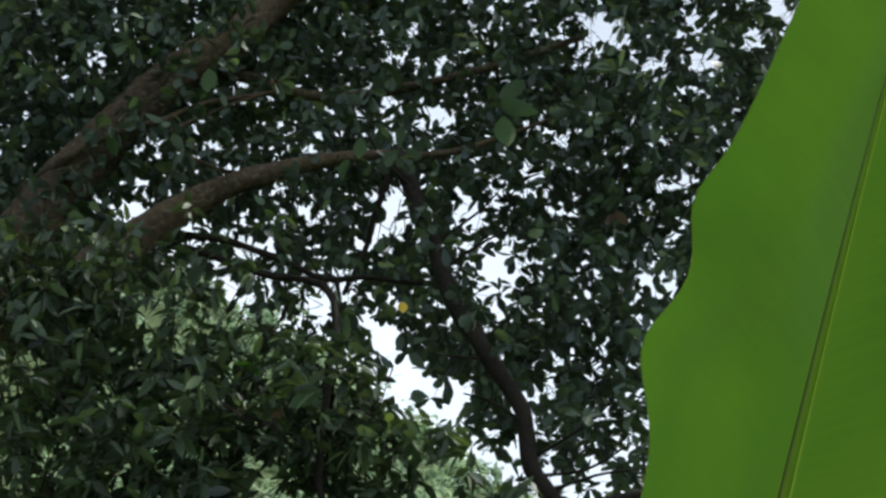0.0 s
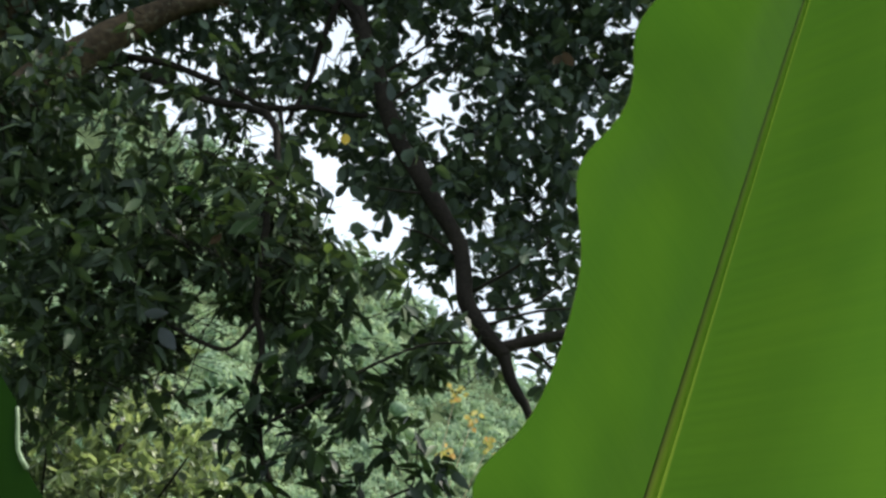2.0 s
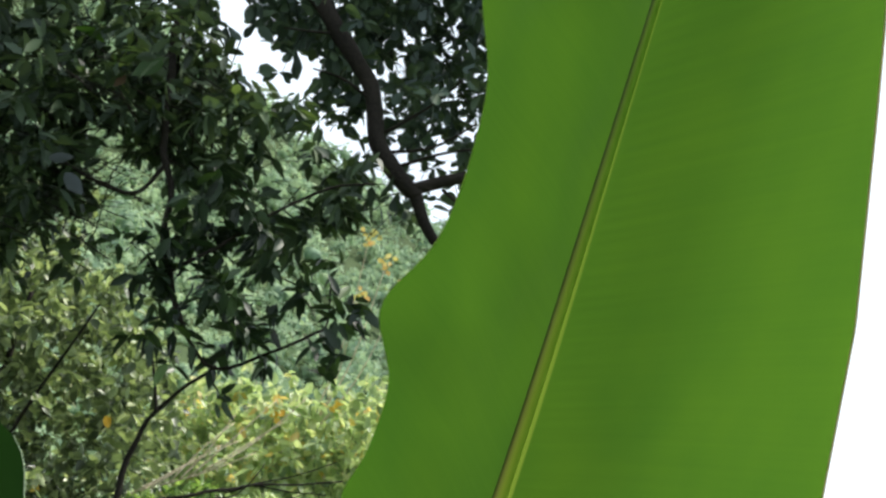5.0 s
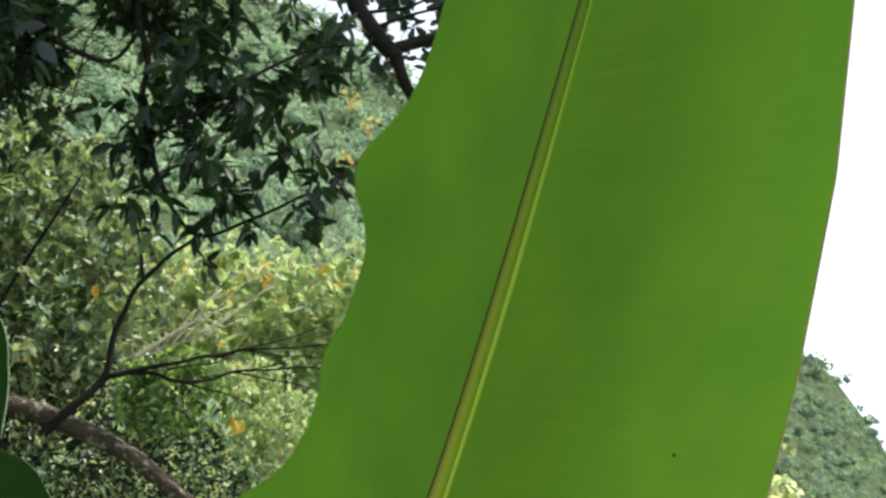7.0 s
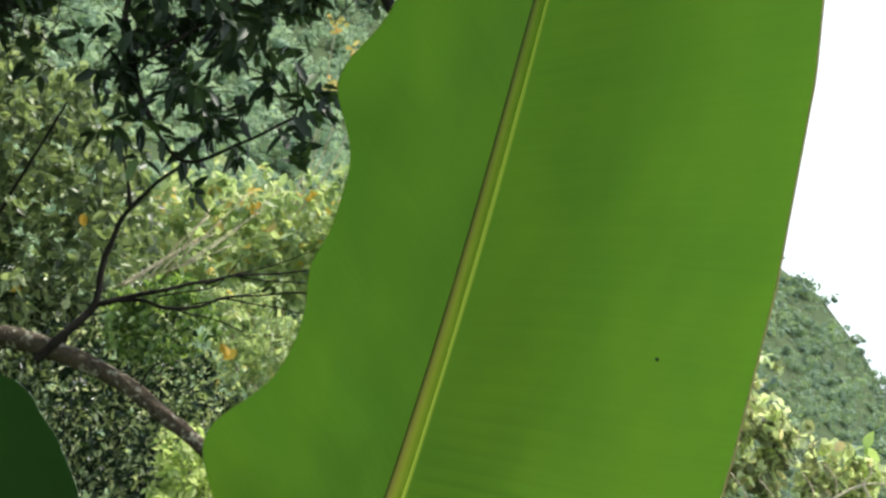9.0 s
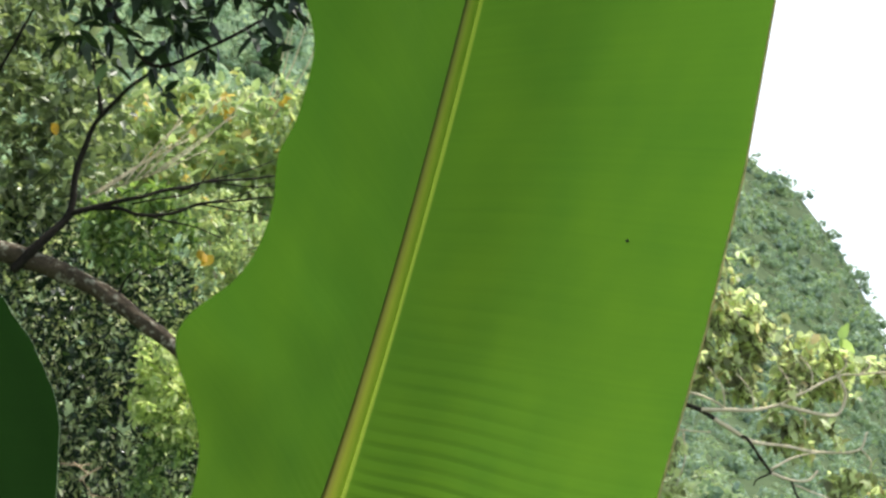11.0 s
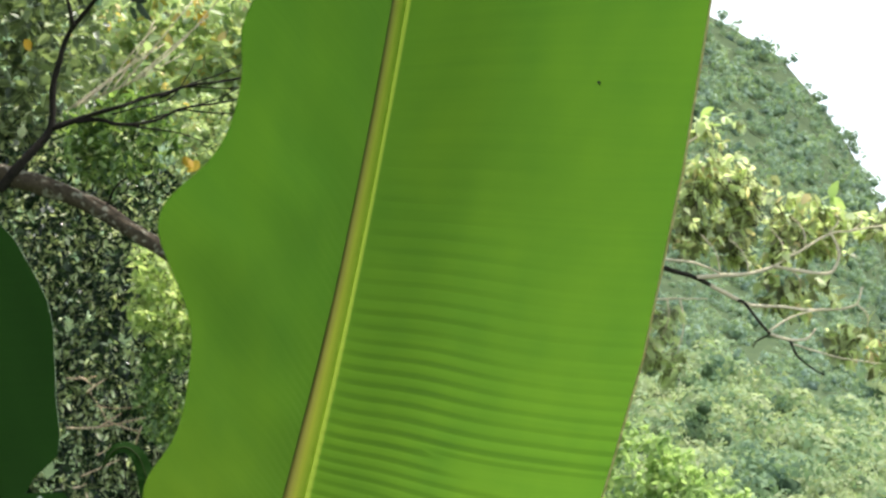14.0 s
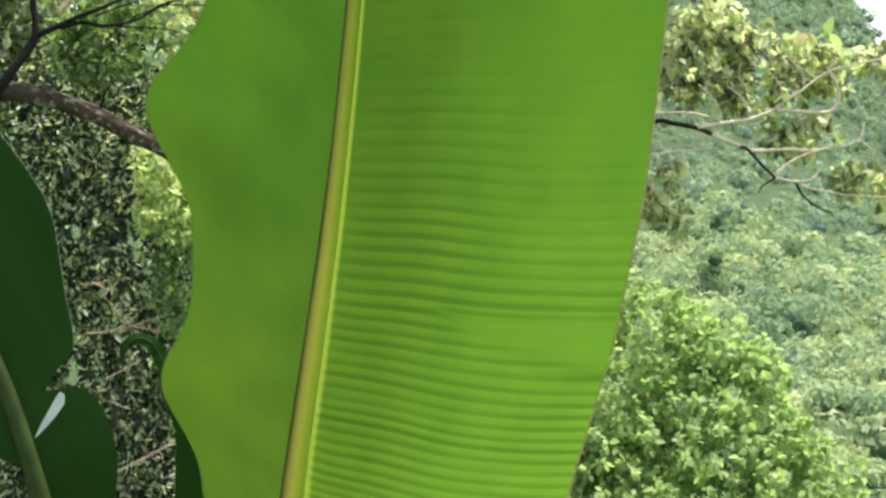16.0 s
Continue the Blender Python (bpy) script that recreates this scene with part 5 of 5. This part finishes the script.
for x, z in ((0.37, 7.28), (0.56, 7.01), (0.74, 6.77), (0.31, 6.64)):
    branch("twig", ((-0.15, 14.2, 5.4), (x * 0.5, 13.6, (z + 5.2) / 2), (x, 13.0, z)), 0.012, 0.004, MAT_PALEBARK, sunlit, steps=4, sides=5)
    flat_leaves("yellow_leaf", [(x + rng.normal(0, 0.05), z + rng.normal(0, 0.05)) for _ in range(9)], 13.0, 0.085, FINE, MAT_OCHRE, sunlit, label="ochre leaf on a bare twig")
small_tree("thicket", (-1.2, 10.0, 0.0), (-1.2, 9.9, 1.2), MAT_DAPPLED, MAT_TWIG, "dense dark green thicket with small glossy leaves", UNDER, 9.8, 0.35, 7200, 8, 0.060, SLIM_FAR, radius=0.02, boughs=1, category="shrub", clump=3.2, level=-0.05, slant=False, gaps=((-0.95, 2.18, 0.10), (-0.96, 1.98, 0.08), (-0.94, 2.38, 0.09), (-1.02, 2.66, 0.07)))
small_tree("lit_shrub", (-0.35, 8.5, 0.0), (-0.42, 8.5, 1.3), MAT_YLIME, MAT_TWIG, "sunlit yellow-green shrub with small leaves", LIT, 8.4, 0.16, 300, 8, 0.058, SMALL, radius=0.01, boughs=1, category="shrub", clump=0)
small_tree("under_shrub", (-0.5, 8.7, 0.0), (-0.55, 8.7, 1.2), MAT_GLADE, MAT_TWIG, "mid-green shrub with small leaves in broken sun", LIT_LOW, 8.7, 0.10, 150, 8, 0.05, SMALL, radius=0.008, boughs=1, category="shrub", clump=3.0, level=-0.1)

BACK = [(-4.5, 5.2), (-2.6, 4.8), (-1.2, 3.8), (0.2, 3.1), (1.4, 2.7), (1.6, -1.2), (-4.5, -1.2)]
small_tree("back_thicket", (-1.6, 12.6, -0.5), (-1.6, 12.6, 1.0), MAT_DEEP_SHADE, MAT_TWIG, "dark backing thicket of broad leaves, shade in its colour", BACK, 12.6, 0.4, 3200, 8, 0.12, BROAD_FAR, radius=0.03, boughs=1, category="shrub", clump=0)

SUNBUSH = [(-0.48, 3.8), (-0.2, 3.75), (0.35, 3.45), (0.25, 2.55), (-0.25, 2.7), (-0.45, 3.2)]
small_tree("sun_shrub", (0.1, 10.4, 0.0), (0.0, 9.8, 3.0), MAT_LIME, MAT_TWIG, "yellow-green shrub with small leaves in dappled sun", SUNBUSH, 9.6, 0.2, 330, 8, 0.062, SMALL, radius=0.012, boughs=2, category="shrub")

GLADE = [(-1.15, 3.62), (-0.62, 3.66), (-0.42, 3.40), (-0.8, 3.1), (-1.15, 3.25)]
small_tree("glade_shrub", (-0.8, 10.3, 0.0), (-0.8, 9.3, 3.2), MAT_GLADE, MAT_TWIG, "fresh green shrub with narrow glossy leaves", GLADE, 9.1, 0.15, 170, 8, 0.075, SLIM_FAR, radius=0.01, boughs=1, category="shrub", clump=0)
dry = thing("dry_branch", (-0.9, 8.7, float(terrain(-6, 8.75))), "dead brown branch caught in the thicket", "branch")
branch("stem", ((-0.9, 8.7, float(terrain(-6, 8.75)) - 0.1), (-0.88, 8.7, 0.4), (-0.86, 8.7, 1.45)), 0.006, 0.004, MAT_TWIG, dry)
DEAD = (((-1.17, 1.61), (-0.95, 1.60), (-0.71, 1.63)), ((-0.98, 1.60), (-0.85, 1.67)), ((-1.11, 1.32), (-0.99, 1.36), (-0.88, 1.40)), ((-1.09, 1.22), (-0.99, 1.12)), ((-1.07, 1.06), (-0.99, 1.04)), ((-1.17, 1.26), (-1.08, 1.28)),
        ((-1.05, 1.80), (-0.93, 1.88)), ((-0.92, 1.62), (-0.76, 1.55)), ((-1.08, 1.90), (-1.0, 1.84)), ((-0.8, 1.45), (-0.74, 1.58)))
for line in DEAD:
    ends = [(x, 8.62 + rng.normal(0, 0.03), z) for x, z in line]
    ends.insert(1, tuple((a + b) / 2 + rng.normal(0, 0.012) for a, b in zip(ends[0], ends[1])))
    branch("twig", ends, 0.0065, 0.004, MAT_DRYTWIG, dry, steps=4, sides=5)
for k in range(9):
    q = np.array((-0.92 + rng.normal(0, 0.14), 8.7 + rng.normal(0, 0.05), rng.uniform(0.75, 2.0)))
    d = np.array((rng.normal(0.05, 0.12), rng.normal(0, 0.05), rng.normal(0.03, 0.06)))
    branch("twig", (tuple(q - d), tuple(q + rng.normal(0, 0.015, 3)), tuple(q + d)), 0.004, 0.0025, MAT_DRYTWIG, dry, steps=3, sides=5)

# ---- right-hand tree and bush ----
RIGHT = [(3.12, 3.36), (3.31, 3.42), (3.43, 3.29), (3.46, 3.12), (3.5, 2.9), (3.62, 2.83), (3.8, 2.76), (3.96, 2.71), (4.12, 2.65), (4.38, 2.69), (4.62, 2.56), (4.65, 2.38), (4.09, 2.34), (4.02, 2.42), (3.76, 2.35), (3.47, 2.32), (3.19, 2.37), (2.88, 2.42), (2.7, 2.52), (2.8, 2.9)]
RIGHT_UNDER = [(3.43, 2.25), (3.91, 2.16), (3.92, 2.01), (3.59, 1.94), (3.4, 2.09)]
RIGHT_END = [(3.84, 1.79), (3.99, 1.84), (4.48, 1.84), (4.42, 1.45), (4.06, 1.54), (3.95, 1.61), (3.84, 1.69)]
RIGHT_LOW = [(2.40, 2.08), (2.77, 2.07), (2.86, 1.92), (2.78, 1.54), (2.68, 1.59), (2.53, 1.68), (2.33, 1.80)]
BUSH = [(3.86, 1.35), (4.33, 1.00), (4.94, 0.62), (5.30, 0.02), (5.63, -0.71), (5.87, -1.56), (5.95, -3.2), (1.50, -3.2), (2.62, 0.15)]
right_tree = thing("pale_barked_tree", (1.2, 9.6, -2.0), "pale-barked tree with bare arching branches and olive leaves", "tree")
branch("trunk", ((1.2, 9.6, -2.5), (1.3, 9.6, 1.4), (2.12, 9.5, 2.5)), 0.09, 0.05, MAT_PALEBARK, right_tree)
R_A = [(2.93, 9.3, 2.25), (3.03, 9.3, 2.245), (3.12, 9.3, 2.245), (3.28, 9.3, 2.25), (3.48, 9.3, 2.28), (3.65, 9.3, 2.36), (3.90, 9.3, 2.47), (4.06, 9.3, 2.48), (4.30, 9.3, 2.50)]
R_C = [(2.05, 9.42, 2.40), (2.63, 9.3, 2.345), (2.76, 9.3, 2.31), (2.91, 9.3, 2.26), (3.04, 9.3, 2.18)]
branch("branch", ((2.10, 9.42, 2.46), (2.81, 9.3, 2.375), (2.99, 9.3, 2.32), (3.10, 9.3, 2.26)), 0.010, 0.007, MAT_PALEBARK, right_tree, wander=0.008)
branch("branch", R_A, 0.018, 0.006, MAT_PALEBARK, right_tree, wander=0.012)
branch("branch", ((3.48, 9.3, 2.28), (3.64, 9.3, 2.24), (3.83, 9.3, 2.20), (3.91, 9.3, 2.24), (3.95, 9.3, 2.35), (3.91, 9.3, 2.47)), 0.014, 0.010, MAT_PALEBARK, right_tree, wander=0.008)
branch("branch", R_C, 0.019, 0.014, MAT_TWIG, right_tree, wander=0.01, label="dark stretch of branch")
branch("branch", ((3.02, 9.3, 2.19), (3.22, 9.3, 2.06), (3.37, 9.3, 2.02), (3.69, 9.3, 1.97), (3.89, 9.3, 1.96), (4.03, 9.3, 1.98), (4.09, 9.3, 2.09)), 0.017, 0.007, MAT_PALEBARK, right_tree, wander=0.012)
branch("branch", ((3.20, 9.3, 2.07), (3.22, 9.22, 2.04), (3.30, 9.2, 1.90), (3.36, 9.2, 1.82)), 0.012, 0.009, MAT_TWIG, right_tree, wander=0.006)
branch("branch", ((3.36, 9.2, 1.82), (3.49, 9.2, 1.77), (3.61, 9.2, 1.77), (3.68, 9.2, 1.83)), 0.012, 0.007, MAT_PALEBARK, right_tree)
branch("branch", ((3.35, 9.2, 1.84), (3.52, 9.2, 1.92), (3.68, 9.2, 1.95)), 0.009, 0.006, MAT_PALEBARK, right_tree)
branch("branch", ((3.49, 9.2, 1.77), (3.53, 9.2, 1.66), (3.62, 9.2, 1.57), (3.70, 9.2, 1.52)), 0.009, 0.005, MAT_TWIG, right_tree)
branch("branch", ((3.36, 9.2, 1.82), (3.26, 9.2, 1.78), (3.23, 9.2, 1.74)), 0.007, 0.004, MAT_TWIG, right_tree)
branch("branch", ((2.40, 9.3, 2.15), (2.71, 9.3, 2.12), (2.99, 9.3, 2.10)), 0.009, 0.005, MAT_PALEBARK, right_tree, wander=0.01)
branch("branch", ((3.51, 9.2, 1.74), (3.68, 9.2, 1.68), (3.87, 9.2, 1.61), (4.10, 9.2, 1.56)), 0.007, 0.004, MAT_PALEBARK, right_tree, wander=0.015)
branch("branch", ((2.1, 9.5, 2.5), (2.7, 9.5, 3.0), (3.2, 9.5, 3.3)), 0.02, 0.008, MAT_PALEBARK, right_tree)
for p, q in (((3.55, 2.32), (3.52, 2.55)), ((3.72, 2.40), (3.68, 2.62)), ((3.9, 2.48), (4.0, 2.62)), ((3.3, 2.26), (3.22, 2.5)), ((3.1, 2.28), (3.02, 2.55)), ((4.06, 2.48), (4.18, 2.60)), ((3.6, 2.25), (3.66, 2.08)), ((4.03, 1.98), (4.12, 1.82)), ((2.71, 2.12), (2.65, 1.85)), ((2.8, 2.11), (2.76, 1.75))):
    branch("twig", ((p[0], 9.3, p[1]), ((p[0] + q[0]) / 2 + 0.03, 9.32, (p[1] + q[1]) / 2), (q[0], 9.38, q[1])), 0.007, 0.004, MAT_PALEBARK, right_tree, steps=4, sides=5)
right_limbs = np.vstack([spline(p, 6) for p in (R_A, R_C)])
foliage("foliage", spread(RIGHT, 9.65, 0.14, 420, (), clump=3.6, level=0.0), 7, 0.086, OVATE, MAT_RIGHT, right_tree, hang=-0.7, toward=right_limbs, stick=0.22, stick_r=0.003, singles=300)
foliage("foliage", np.vstack([spread(p, 9.45, 0.08, k, (), clump=0) for p, k in ((RIGHT_UNDER, 45), (RIGHT_END, 70), (RIGHT_LOW, 75))]), 6, 0.085, OVATE, MAT_RIGHT, right_tree, hang=-0.7)
single_leaves("broad_leaf", np.array([(3.16, 9.45, 3.37), (3.2, 9.45, 3.37), (3.26, 9.4, 3.39), (3.3, 9.45, 3.36), (3.36, 9.45, 3.31), (3.96, 9.4, 2.70), (4.0, 9.4, 2.70), (3.98, 9.4, 2.66), (3.85, 9.4, 2.72)]), 2, 0.115, FINE, MAT_PALE_GREEN, right_tree, hang=-0.35, label="large pale yellow-green leaf catching the sun")
small_tree("green_bush", (3.6, 16.2, -1.2), (3.7, 16.2, 0.8), MAT_BUSH, MAT_TWIG, "bright green leafy bush in full sun", BUSH, 16.0, 0.5, 4600, 8, 0.10, ROUND_FAR, radius=0.03, boughs=3, category="bush", clump=1.9, level=-0.02, lean=0.55, singles=300)

# ---- leaves hanging in front of the shade tree's limbs ----
over = np.vstack([q[(q[:, 2] > low) & (q[:, 2] < high)] for q, low, high in ((spline(LIMB_UP, 6), 5.6, 7.5), (spline(LIMB_LOW, 6), 5.2, 5.75))])
over = over * 0.94 + np.array((0.0, 0.05, 1.5)) * 0.06 + rng.normal(0, (0.12, 0.05, 0.12), over.shape)
foliage("foliage", over[::2], 7, 0.095, ROUND, MAT_SHADE, tree, toward=limbs, stick=0.3, stick_r=0.003)
